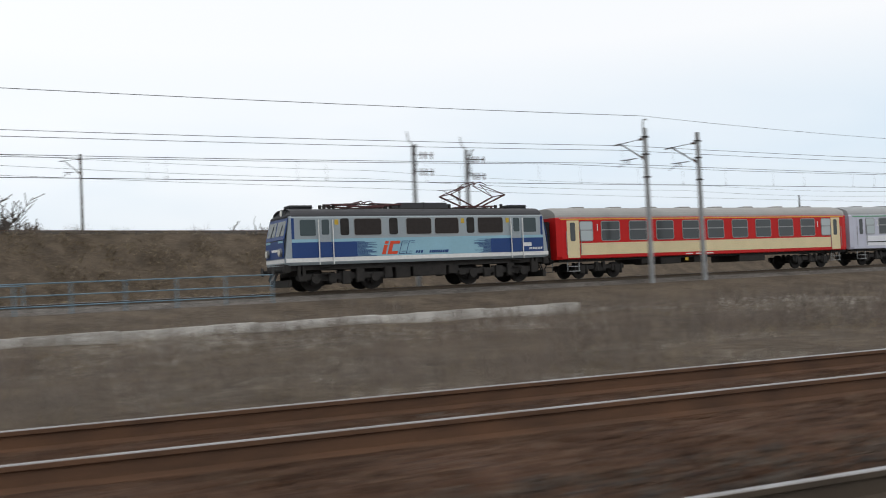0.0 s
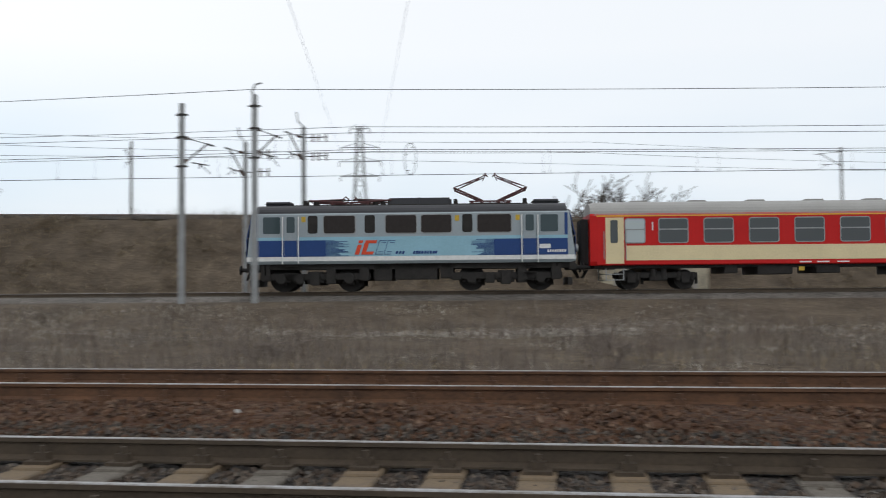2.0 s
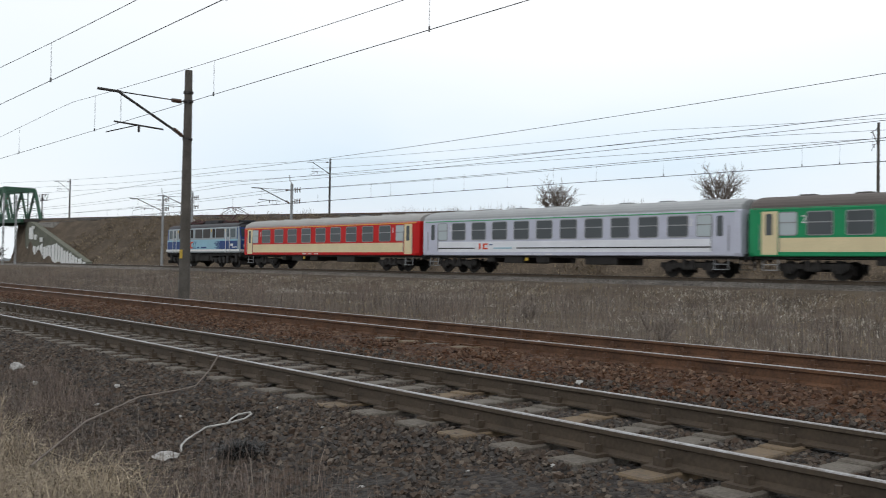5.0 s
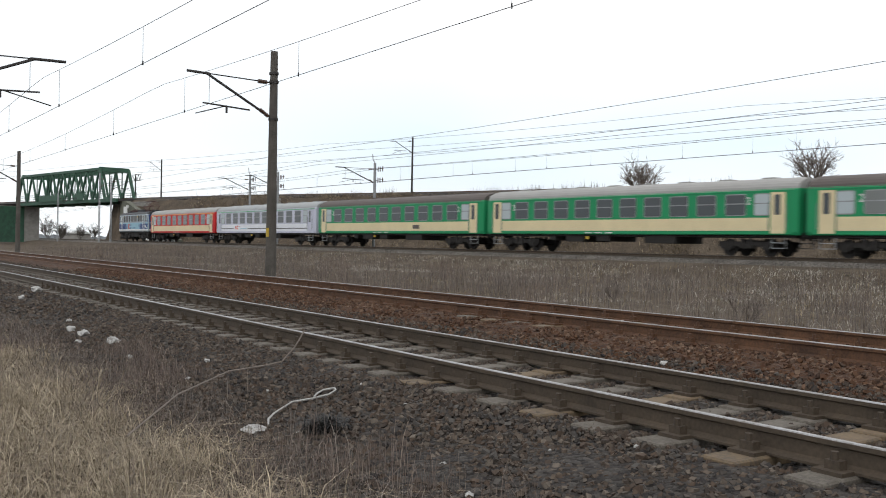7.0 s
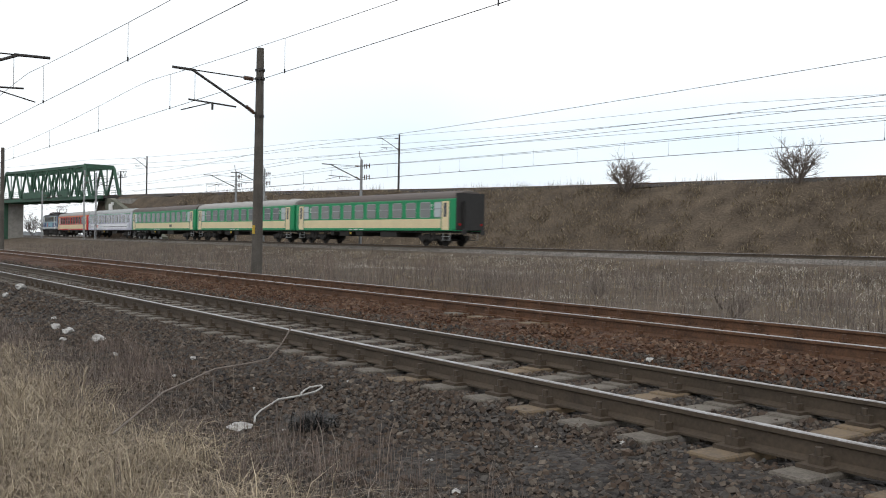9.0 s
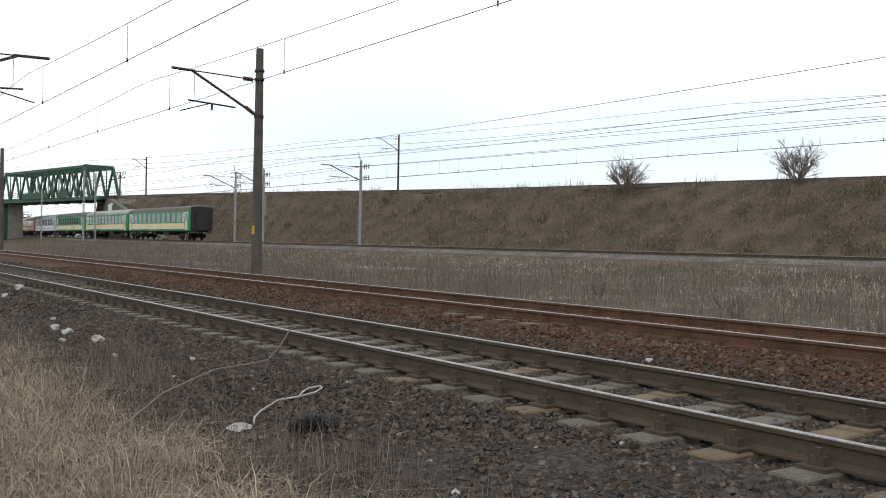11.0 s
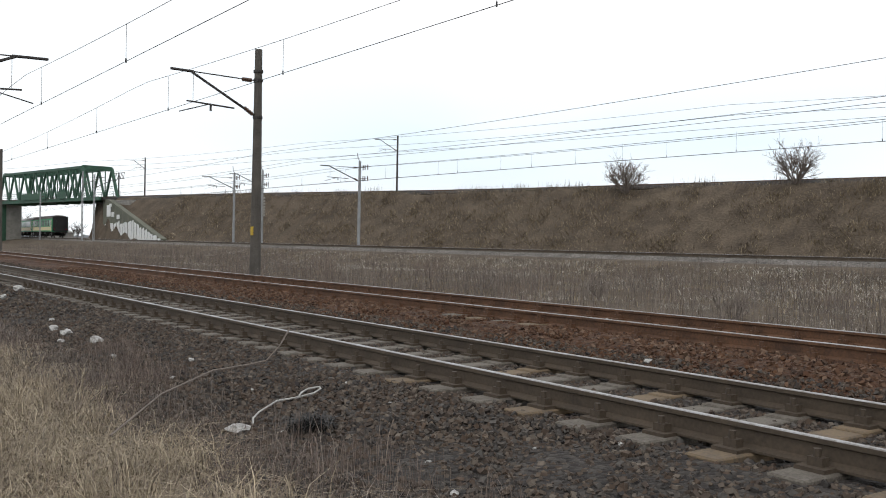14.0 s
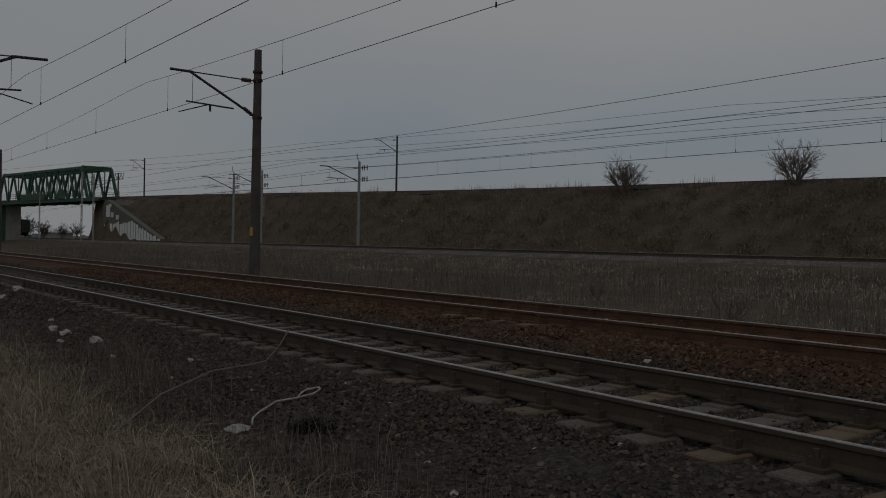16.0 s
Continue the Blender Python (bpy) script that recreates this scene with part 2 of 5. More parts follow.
def arr(name, verts, faces, material, parent=None, smooth=False):
    me = bpy.data.meshes.new(name)
    me.from_pydata(np.asarray(verts).tolist(), [], np.asarray(faces).tolist() if isinstance(faces, np.ndarray) else faces)
    me.materials.append(material)
    if smooth:
        me.shade_smooth()
    me.update()
    ob = new(name, me)
    if parent:
        ob.parent = parent
    return ob


def box(bm, x0, x1, y0, y1, z0, z1, bev=0.0, m=None):
    c = Matrix.Translation(((x0 + x1) / 2, (y0 + y1) / 2, (z0 + z1) / 2)) @ Matrix.Diagonal((x1 - x0, y1 - y0, z1 - z0, 1))
    r = bmesh.ops.create_cube(bm, size=1, matrix=(m @ c) if m else c)
    if bev:
        bmesh.ops.bevel(bm, geom=list({e for v in r["verts"] for e in v.link_edges}), offset=bev, segments=2, affect="EDGES")
    return bm


def rod(bm, a, b, r, r2=None, n=6):
    """A round bar from a to b."""
    a, b = Vector(a), Vector(b)
    d = b - a
    m = Matrix.Translation((a + b) / 2) @ d.to_track_quat("Z", "Y").to_matrix().to_4x4()
    bmesh.ops.create_cone(bm, cap_ends=True, segments=n, radius1=r, radius2=r if r2 is None else r2, depth=d.length, matrix=m)
    return bm


def beam(bm, a, b, w, h):
    """A square bar from a to b."""
    a, b = Vector(a), Vector(b)
    d = b - a
    m = Matrix.Translation((a + b) / 2) @ d.to_track_quat("X", "Z").to_matrix().to_4x4() @ Matrix.Diagonal((d.length, w, h, 1))
    bmesh.ops.create_cube(bm, size=1, matrix=m)
    return bm


def sweep(pts, profile, closed=True):
    """Vertices and faces of a flat profile (sideways, up) swept along a level line of points."""
    pts = np.asarray(pts, float)
    t = np.gradient(pts[:, :2], axis=0)
    t /= np.linalg.norm(t, axis=1)[:, None]
    side = np.stack([-t[:, 1], t[:, 0]], 1)
    k = len(profile)
    v = np.zeros((len(pts), k, 3))
    for j, (o, z) in enumerate(profile):
        v[:, j, :2] = pts[:, :2] + side * o
        v[:, j, 2] = pts[:, 2] + z
    f = []
    for i in range(len(pts) - 1):
        for j in range(k if closed else k - 1):
            a, b = i * k + j, i * k + (j + 1) % k
            f.append((a, b, b + k, a + k))
    if closed:
        f += [tuple(range(k))[::-1], tuple(range((len(pts) - 1) * k, len(pts) * k))]
    return v.reshape(-1, 3), f


def wire(name, pts, r, label="", group="overhead wires"):
    """An overhead wire as a thin tube."""
    v, f = sweep(pts, [(r * math.cos(a), r * math.sin(a)) for a in (0.3, 1.87, 3.44, 5.01)])
    ob = arr(name, v, f, M_WIRE)
    return tagged(ob, label or "thin dark overhead wire strung between poles", "overhead wire", group)


def thing(name, label, category, group="", m=None):
    ob = new(name)
    ob.empty_display_size = 0.2
    if m:
        ob.matrix_world = m
    return tagged(ob, label, category, group)


# ---- plan ----
# Near tracks run straight; along = distance towards the bridge, lateral = distance across.
NEAR = radians(6.0)
DIR, NOR = Vector((-math.cos(NEAR), math.sin(NEAR), 0)), Vector((math.sin(NEAR), math.cos(NEAR), 0))


def near(a, l, z=0.0):
    return DIR * a + NOR * l + Vector((0, 0, z))


T1, T2 = (5.8, 0.49), (9.4, 0.66)
RAILTOP = 1.27
SPEED, START, BRAKE = 25.75, 3.11, 0.025


def line_y(x):
    """The far line: straight, then bending gently away."""
    return 44.5 + (0.0004 * (20 - x) ** 2 if x < 20 else 0.0)


LX = np.arange(400.0, -420.0, -0.25)
LY = np.array([line_y(x) for x in LX])
LS = np.concatenate([[0], np.cumsum(np.hypot(np.diff(LX), np.diff(LY)))])
LS -= np.interp(-60.0, -LX, LS)


def on_line(s, off=0.0):
    """Place and heading at s metres along the far line; off: to the far side."""
    x, y = np.interp(s, LS, LX), np.interp(s, LS, LY)
    x2, y2 = np.interp(s + 0.5, LS, LX), np.interp(s + 0.5, LS, LY)
    h = math.atan2(y2 - y, x2 - x)
    return Vector((x + math.sin(h) * off, y - math.cos(h) * off, 0)), h


CREST = [(-420, 2.0), (-300, 34.0), (-206, 56.0), (-165, 62.5), (-130, 67.5), (-85, 74.0), (-50, 77.5), (-25, 81.0), (10, 89.0), (44, 98.0), (120, 112.0), (420, 150.0)]
CX = np.arange(-420, 421, 1.0)
CY = np.interp(CX, [c[0] for c in CREST], [c[1] for c in CREST])
CY = np.convolve(np.pad(CY, 12, mode="edge"), np.ones(25) / 25, "valid")
CRESTZ = 7.6


def crest_z(x):
    return CRESTZ + 0.75 * smooth(60.0, 160.0, -np.asarray(x, float))


def crest_y(x):
    return float(np.interp(x, CX, CY))


def smooth(a, b, v):
    v = np.clip((v - a) / (b - a), 0, 1)
    return v * v * (3 - 2 * v)


def ground_z(x, y):
    """Height of the ground, for arrays."""
    x, y = np.asarray(x, float), np.asarray(y, float)
    l = x * NOR.x + y * NOR.y
    z = 0.12 * smooth(2.0, 5.5, l) + 0.12 * smooth(8, 10, l) - 0.28 * smooth(11.8, 13.5, l)
    ly = np.where(x < 20, 44.5 + 0.0004 * (20 - x) ** 2, 44.5)
    d = y - ly
    z = z + (0.85 - z) * smooth(-10, -3.2, d)
    cy = np.interp(x, CX, CY)
    rise = np.clip((y - (cy - 9.5)) / 9.0, 0, 1)
    fall = np.clip((cy + 19 - y) / 9.0, 0, 1)
    bank = np.minimum(rise, fall) * (crest_z(x) - 0.12 - 0.85)
    gap = smooth(-207, -205, x) * (1 - smooth(-167, -165, x))
    cut = (1 - smooth(-127.5, -125.5, x)) * (1 - smooth(3.4, 4.2, d)) + (1 - smooth(-197, -195, x)) * smooth(-5.5, -4.5, d)
    bank = bank * (1 - gap) * (1 - np.clip(cut, 0, 1)) * smooth(2.8, 3.4, np.abs(d))
    n = 0.10 * np.sin(x * 0.31 + 1.3 * np.sin(y * 0.17)) * np.sin(y * 0.43 + x * 0.05) + 0.05 * np.sin(x * 1.1 + y * 0.7) * np.sin(y * 1.3)
    n = n * (smooth(14, 18, l) + 0.3 * (1 - smooth(1, 4, l))) * (1 - smooth(-8, -4, d)) + 0.35 * n * smooth(4, 8, d) + bank / 7 * 1.2 * n
    return z + bank + n


# ---- ground: one sheet out to the horizon ----
def ground():
    xs = np.concatenate([-np.geomspace(420, 3600, 10)[::-1], np.arange(-400, -200, 6.0), np.arange(-200, 110, 1.0), np.arange(110, 400, 6.0), np.geomspace(420, 3600, 10)])
    ys = np.concatenate([-np.geomspace(30, 3000, 12)[::-1], np.arange(-26, 0, 2.0), np.arange(0, 130, 0.8), np.arange(130, 240, 8.0), np.geomspace(250, 4000, 14)])
    X, Y = np.meshgrid(xs, ys)
    Z = ground_z(X, Y)
    Z = np.where((X < -405) | (X > 405), np.minimum(Z, 0.85), Z)
    v = np.stack([X.ravel(), Y.ravel(), Z.ravel()], 1)
    nx, ny = len(xs), len(ys)
    i = (np.arange(ny - 1)[:, None] * nx + np.arange(nx - 1)[None]).ravel()
    ob = arr("ground", v, np.stack([i, i + 1, i + nx + 1, i + nx], 1), M_GROUND, smooth=True)
    return tagged(ob, "rough winter ground of dead grass and bare soil", "ground", kind="structure")


ground()


def ballast(name, pts, prof, material, label):
    v, f = sweep(pts, prof, False)
    k = len(prof)
    for i in range(len(v)):
        if 0 < i % k < k - 1:
            v[i, 2] += 0.025 * math.sin(i * 1.7) * math.sin(i * 0.37)
    return tagged(arr(name, v, f, material, smooth=True), label, "ballast", kind="structure")


ROW = np.arange(-130, 330, 0.7)
n1 = [near(a, T1[0], T1[1]) for a in ROW]
n2 = [near(a, T2[0], T2[1]) for a in ROW]
# the sweep's left is towards the camera when it runs to the bridge
ballast("ballast_bed_1", n1, [(3.9, -0.53), (3.2, -0.45), (2.4, -0.37), (1.7, -0.27), (1.2, -0.212), (0.7, -0.222), (0, -0.222), (-0.7, -0.215), (-1.4, -0.185), (-2.1, -0.2)], M_BALLAST, "dark grey crushed-stone ballast under the near track")
ballast("ballast_bed_2", n2, [(2.4, -0.36), (1.7, -0.17), (0.7, -0.165), (0, -0.17), (-0.7, -0.165), (-1.6, -0.2), (-2.4, -0.5), (-3.4, -0.72)], M_RUSTY, "rust-brown crushed-stone ballast under the second track")
far_pts = [(*on_line(s)[0][:2], RAILTOP) for s in np.arange(-280, 420, 4.0)]
ballast("ballast_bed_3", far_pts, [(5.2, -0.75), (3.4, -0.55), (1.7, -0.19), (0, -0.2), (-1.7, -0.19), (-3.2, -0.55), (-4.4, -0.7)], M_BALLAST3, "grey ballast embankment under the far line")
cr_pts = [(x, crest_y(x) + 3.6, float(crest_z(x)) + 0.2) for x in np.arange(300, -320, -4.0)]
ballast("ballast_bed_4", cr_pts, [(3.2, -0.35), (1.7, 0.12), (-1.7, 0.12), (-3.2, -0.35)], M_BALLAST, "grey ballast on top of the embankment")

# ---- tracks ----
RAILP = [(-0.07, -0.17), (0.07, -0.17), (0.07, -0.155), (0.012, -0.13), (0.012, -0.045), (0.035, -0.035), (0.035, -0.006), (-0.035, -0.006), (-0.035, -0.035), (-0.012, -0.045), (-0.012, -0.13), (-0.07, -0.155)]
HEADP = [(0.027, -0.006), (0.02, 0.0), (-0.02, 0.0), (-0.027, -0.006)]


def rails(track, pts, material):
    for o in (-0.753, 0.753):
        p = np.asarray(pts, float)
        v, f = sweep(p, [(a + o, b) for a, b in RAILP])
        r = arr("rail", v, f, material, track)
        v, f = sweep(p, [(a + o, b) for a, b in HEADP])
        h = arr("rail_head", v, f, M_HEAD, r)
        h["label"] = "bright worn running surface"


def sleeper_mesh():
    bm = bmesh.new()
    for y0, y1, t in ((-1.17, -0.45, 0.0), (-0.45, 0.45, -0.014), (0.45, 1.17, 0.0)):
        box(bm, -0.13, 0.13, y0, y1, -0.37, -0.172 + t)
    bmesh.ops.bevel(bm, geom=bm.edges[:], offset=0.012, segments=1, affect="EDGES")
    me = bpy.data.meshes.new("sleeper")
    bm.to_mesh(me)
    bm.free()
    return me


SLEEPER = sleeper_mesh()
SLEEPER.materials.append(M_SLEEPER)
SLEEPER_R = SLEEPER.copy()
SLEEPER_R.materials[0] = M_SLEEPERR
bm = bmesh.new()
box(bm, -0.1, 0.1, -0.19, 0.19, -0.176, -0.148)
for y in (-0.1, 0.1):
    box(bm, -0.05, 0.05, y - 0.035, y + 0.035, -0.15, -0.095)
    rod(bm, (0, y * 1.1, -0.1), (0, y * 1.1, -0.045), 0.024, n=6)
CLIP = bpy.data.meshes.new("rail_fastening")
bm.to_mesh(CLIP)
bm.free()
CLIP.materials.append(M_RAIL)
CLIP_G = CLIP.copy()
CLIP_G.materials[0] = M_RAILG


def near_track(lat, z, material, label, rusty):
    tr = thing("railway_track", label, "railway track", "near tracks")
    tr["kind"] = "structure"
    rails(tr, [near(a, lat, z) for a in np.arange(-130, 331, 2.0)], material)
    for i, a in enumerate(np.arange(-58, 110, 0.6)):
        ob = new("sleeper", SLEEPER_R if rusty(a) else SLEEPER)
        ob.matrix_world = Matrix.Translation(near(a + random.uniform(-0.02, 0.02), lat, z - random.uniform(0, 0.012) + (0.03 if lat > 8 and 9.6 < a < 12.2 else 0.0))) @ pose(0, 0, 0, 0, 0, 180 - 6.0 + random.uniform(-0.6, 0.6))
        ob.parent = tr
        if -9 < a < 26:
            for o in (-0.753, 0.753):
                c = new("rail_fastening", CLIP_G if material is M_RAILG else CLIP)
                c.matrix_world = Matrix.Translation((0, o, 0))
                c.parent = ob
    return tr


near_track(*T1, M_RAILG, "straight railway track on concrete sleepers in grey ballast", lambda a: -14.0 < a < 9.0 and random.random() < 0.5)
near_track(*T2, M_RAIL, "rusty railway track half buried in brown ballast", lambda a: random.random() < 0.3)
far_track = tagged(thing("railway_track", "far railway track on which the train runs", "railway track"), kind="structure")
rails(far_track, far_pts, M_RAILG)
bm = bmesh.new()
for s in np.arange(-40, 260, 0.7):
    p, h = on_line(s)
    box(bm, -0.13, 0.13, -1.3, 1.3, -0.3, -0.172, m=Matrix.Translation((p.x, p.y, RAILTOP)) @ Matrix.Rotation(h, 4, "Z"))
tagged(part("sleepers", bm, M_SLEEPER, far_track), kind="stuff")
top_track = tagged(thing("railway_track", "railway track along the top of the embankment", "railway track"), kind="structure")
rails(top_track, [(x, crest_y(x) + 3.6, float(crest_z(x)) + 0.49) for x in np.arange(300, -320, -4.0)], M_RAIL)


# ---- vehicles: built along x, front towards +x, rail top at z = 0 ----
def shell(length, prof, nose=None):
    """A body from half a cross-section [(half width, z)...] bottom to top; nose(z) pulls the ends in."""
    bm = bmesh.new()
    full = [(-w, z) for w, z in prof] + [(w, z) for w, z in reversed(prof)]
    rings = []
    h = length / 2
    for x, k in ((-h, 1), (-h + 0.35, 0), (h - 0.35, 0), (h, 1)):
        ring = []
        for w, z in full:
            dx = 0.0
            if nose and k:
                dx = nose(z) * (1 if x < 0 else -1)
            ring.append(bm.verts.new((x + dx, w * (0.95 if k else 1), z - (0.06 if k and z > 3.9 else 0))))
        rings.append(ring)
    n = len(full)
    for a, b in zip(rings, rings[1:]):
        for j in range(n):
            bm.faces.new((a[j], a[(j + 1) % n], b[(j + 1) % n], b[j]))
    bm.faces.new(rings[0][::-1])
    bm.faces.new(rings[-1])
    bmesh.ops.recalc_face_normals(bm, faces=bm.faces[:])
    return bm


def panel(name, x0, x1, z0, z1, y, material, parent, label="", thick=0.012, rnd=0.0):
    """A flat plate on each body side, one object a side; returns the one on the seen side."""
    for s in (-1, 1):
        bm = bmesh.new()
        if rnd:
            vs = []
            for cx, cz, a0 in ((x1 - rnd, z1 - rnd, 0), (x0 + rnd, z1 - rnd, 90), (x0 + rnd, z0 + rnd, 180), (x1 - rnd, z0 + rnd, 270)):
                for q in range(4):
                    a = radians(a0 + q * 30)
                    vs.append(bm.verts.new((cx + rnd * math.cos(a), s * y, cz + rnd * math.sin(a))))
            fc = bm.faces.new(vs)
            ex = bmesh.ops.extrude_face_region(bm, geom=[fc])
            bmesh.ops.translate(bm, vec=(0, s * thick, 0), verts=[g for g in ex["geom"] if isinstance(g, bmesh.types.BMVert)])
        else:
            box(bm, x0, x1, s * y - (0.0 if s > 0 else thick), s * y + (thick if s > 0 else 0.0), z0, z1)
        bmesh.ops.recalc_face_normals(bm, faces=bm.faces[:])
        ob = part(name, bm, material, parent, label)
    return ob


def wheelset(parent, x, r=0.46):
    bm = bmesh.new()
    for s in (-0.72, 0.72):
        rod(bm, (x, s - 0.065, r), (x, s + 0.065, r), r, n=24)
        rod(bm, (x, s * 1.1, r), (x, s * 1.25, r), 0.2, n=10)
    rod(bm, (x, -0.7, r), (x, 0.7, r), 0.09, n=8)
    return part("wheelset", bm, M_UNDER, parent)


def bogie(vehicle, x, base, r=0.46):
    bm = bmesh.new()
    for s in (-1, 1):
        box(bm, x - base / 2 - 0.55, x + base / 2 + 0.55, s * 1.0 - 0.07, s * 1.0 + 0.07, 0.52, 0.78, 0.02)
        for w in (-base / 2, base / 2):
            box(bm, x + w - 0.2, x + w + 0.2, s * 1.0 - 0.13, s * 1.0 + 0.13, 0.3, 0.68, 0.03)
            for q in (-0.32, 0.32):
                rod(bm, (x + w + q, s * 1.02, 0.42), (x + w + q, s * 1.02, 0.8), 0.1, n=8)
            box(bm, x + w - 0.62, x + w - 0.5, s * 0.72 - 0.06, s * 0.72 + 0.06, 0.25, 0.7)
        box(bm, x - 0.4, x + 0.4, s * 1.0 - 0.16, s * 1.0 + 0.16, 0.4, 0.62, 0.02)
        rod(bm, (x - 0.25, s * 1.1, 0.45), (x - 0.25, s * 1.1, 0.95), 0.12, n=8)
        rod(bm, (x + 0.25, s * 1.1, 0.45), (x + 0.25, s * 1.1, 0.95), 0.12, n=8)
    box(bm, x - 0.35, x + 0.35, -1.0, 1.0, 0.55, 0.85)
    b = part("bogie", bm, M_UNDER, vehicle, "grimy bogie frame with springs")
    for w in (-base / 2, base / 2):
        wheelset(b, x + w, r)
    return b


def buffers(vehicle, h):
    for e in (-1, 1):
        for s in (-0.87, 0.87):
            bm = bmesh.new()
            rod(bm, (e * (h - 0.05), s, 1.05), (e * (h + 0.38), s, 1.05), 0.09, n=10)
            rod(bm, (e * (h + 0.38), s, 1.05), (e * (h + 0.43), s, 1.05), 0.22, n=16)
            part("buffer", bm, M_BLACK, vehicle)
        bm = bmesh.new()
        rod(bm, (e * (h - 0.1), 0, 1.02), (e * (h + 0.4), 0, 1.0), 0.05, n=8)
        cp = part("coupling", bm, M_BLACK, vehicle)
        for s in (-0.35, 0.35):
            bm = bmesh.new()
            rod(bm, (e * h, s, 0.95), (e * (h + 0.25), s, 0.55), 0.035, n=6)
            part("brake_hose", bm, M_BLACK, cp)


def coach(scheme, label, cls, wins, roofm, dark_end=False, clear=G_DARK):
    car = thing("passenger_coach", label, "passenger coach", "coaches of the train")
    L, W = 24.1, 1.42
    low, mid, up, line = scheme
    prof = [(1.34, 1.12), (W, 1.3), (W, 3.42), (1.36, 3.5)]
    bm = shell(L, prof)
    part("body", bm, up, car)
    # roof with rounded shoulders
    rp = [(1.37, 3.46)] + [(1.37 * math.cos(a) ** 0.75, 3.46 + 0.66 * math.sin(a)) for a in [radians(q) for q in (14, 28, 42, 56, 70, 82)]]
    bm = shell(L - 0.06, rp)
    r = part("roof", bm, roofm, car, "ribbed grey roof")
    for i in range(8 if not dark_end else 5):
        x = -9.6 + i * (19.2 / 7) if not dark_end else -8 + i * 4
        bm = bmesh.new()
        box(bm, x - 0.42, x + 0.42, -0.32, 0.32, 4.07, 4.19, 0.04)
        part("roof_vent", bm, roofm, r)
    panel("skirt_band", -L / 2 + 0.3, L / 2 - 0.3, 1.16, 1.32, W - 0.004, low, car)
    panel("waist_band", -L / 2 + 1.62, L / 2 - 1.62, 1.34, 2.02, W, mid, car)
    panel("stripe", -L / 2 + 0.3, L / 2 - 0.3, 3.36, 3.42, W, line, car)
    panel("gutter", -L / 2 + 0.2, L / 2 - 0.2, 3.425, 3.47, W - 0.03, roofm, car)
    for x, w, pale in wins:
        fr = panel("window", x - w / 2 - 0.05, x + w / 2 + 0.05, 2.12, 3.28, W, M_GALV, car, "aluminium window frame", 0.02, 0.13)
        panel("pane", x - w / 2, x + w / 2, 2.17, 2.74, W + 0.006, G_PALE if pale else clear, fr, "", 0.02, 0.08)
        panel("pane", x - w / 2, x + w / 2, 2.78, 3.23, W + 0.006, G_PALE if pale else clear, fr, "", 0.02, 0.08)
        panel("window_bar", x - w / 2, x + w / 2, 2.73, 2.79, W + 0.022, M_GALV, fr, "", 0.014)
    for e in (-1, 1):
        x = e * (L / 2 - 1.12)
        d = panel("door", x - 0.42, x + 0.42, 1.2, 3.32, W, mid if mid is not P_WHITE else P_SILV, car, "folding entrance door", 0.016)
        panel("door_window", x - 0.14, x + 0.2, 2.15, 3.2, W + 0.01, G_DARK, d, "", 0.02, 0.08)
        for q in (-0.5, 0.5):
            for s in (-1, 1):
                bm = bmesh.new()
                rod(bm, (x + q, s * (W + 0.06), 1.4), (x + q, s * (W + 0.06), 2.7), 0.02, n=5)
                part("grab_rail", bm, M_GALV, d)
        for z in (0.45, 0.72, 0.98):
            for s in (-1, 1):
                bm = bmesh.new()
                box(bm, x - 0.4, x + 0.4, s * 1.32 - 0.1, s * 1.32 + 0.1, z - 0.02, z + 0.02)
                box(bm, x - 0.42, x - 0.38, s * 1.3 - 0.03, s * 1.3 + 0.03, z, z + 0.28)
                box(bm, x + 0.38, x + 0.42, s * 1.3 - 0.03, s * 1.3 + 0.03, z, z + 0.28)
                part("step", bm, M_GALV if z < 0.9 else M_UNDER, car)
        bm = bmesh.new()
        box(bm, e * (L / 2) - 0.05, e * (L / 2 + 0.36) if e > 0 else e * L / 2 + 0.05, -0.75, 0.75, 1.15, 3.3, 0.06) if e > 0 else box(bm, -L / 2 - 0.36, -L / 2 + 0.05, -0.75, 0.75, 1.15, 3.3, 0.06)
        part("gangway", bm, M_BLACK, car, "black rubber gangway bellows")
        if dark_end and e < 0:
            bm = bmesh.new()
            box(bm, -L / 2 - 0.03, -L / 2 + 0.01, -1.33, 1.33, 1.2, 3.9)
            part("end_wall", bm, M_BLACK, car, "sooty dark end wall")
            for s in (-1.0, 1.0):
                bm = bmesh.new()
                rod(bm, (-L / 2 - 0.1, s, 1.6), (-L / 2 - 0.02, s, 1.6), 0.1, n=12)
                part("tail_lamp", bm, M_TAIL, car, "red tail lamp")
    for x, w, z in ((-3.2, 2.3, 0.62), (1.2, 1.1, 0.7), (3.6, 1.6, 0.66), (5.6, 0.6, 0.72)):
        bm = bmesh.new()
        box(bm, x - w / 2, x + w / 2, -1.25, 1.25, z, 1.13, 0.03)
        part("equipment_box", bm, M_UNDER, car, "grimy underfloor equipment box")
    bm = bmesh.new()
    box(bm, -L / 2 + 0.2, L / 2 - 0.2, -1.2, 1.2, 1.0, 1.14)
    part("underframe", bm, M_UNDER, car)
    for s in (-1, 1):
        bm = bmesh.new()
        box(bm, 2.3, 2.55, s * 1.33 - 0.02, s * 1.33 + 0.02, 0.82, 1.0)
        part("marker_plate", bm, M_YELLOW, car, "yellow marker plate")
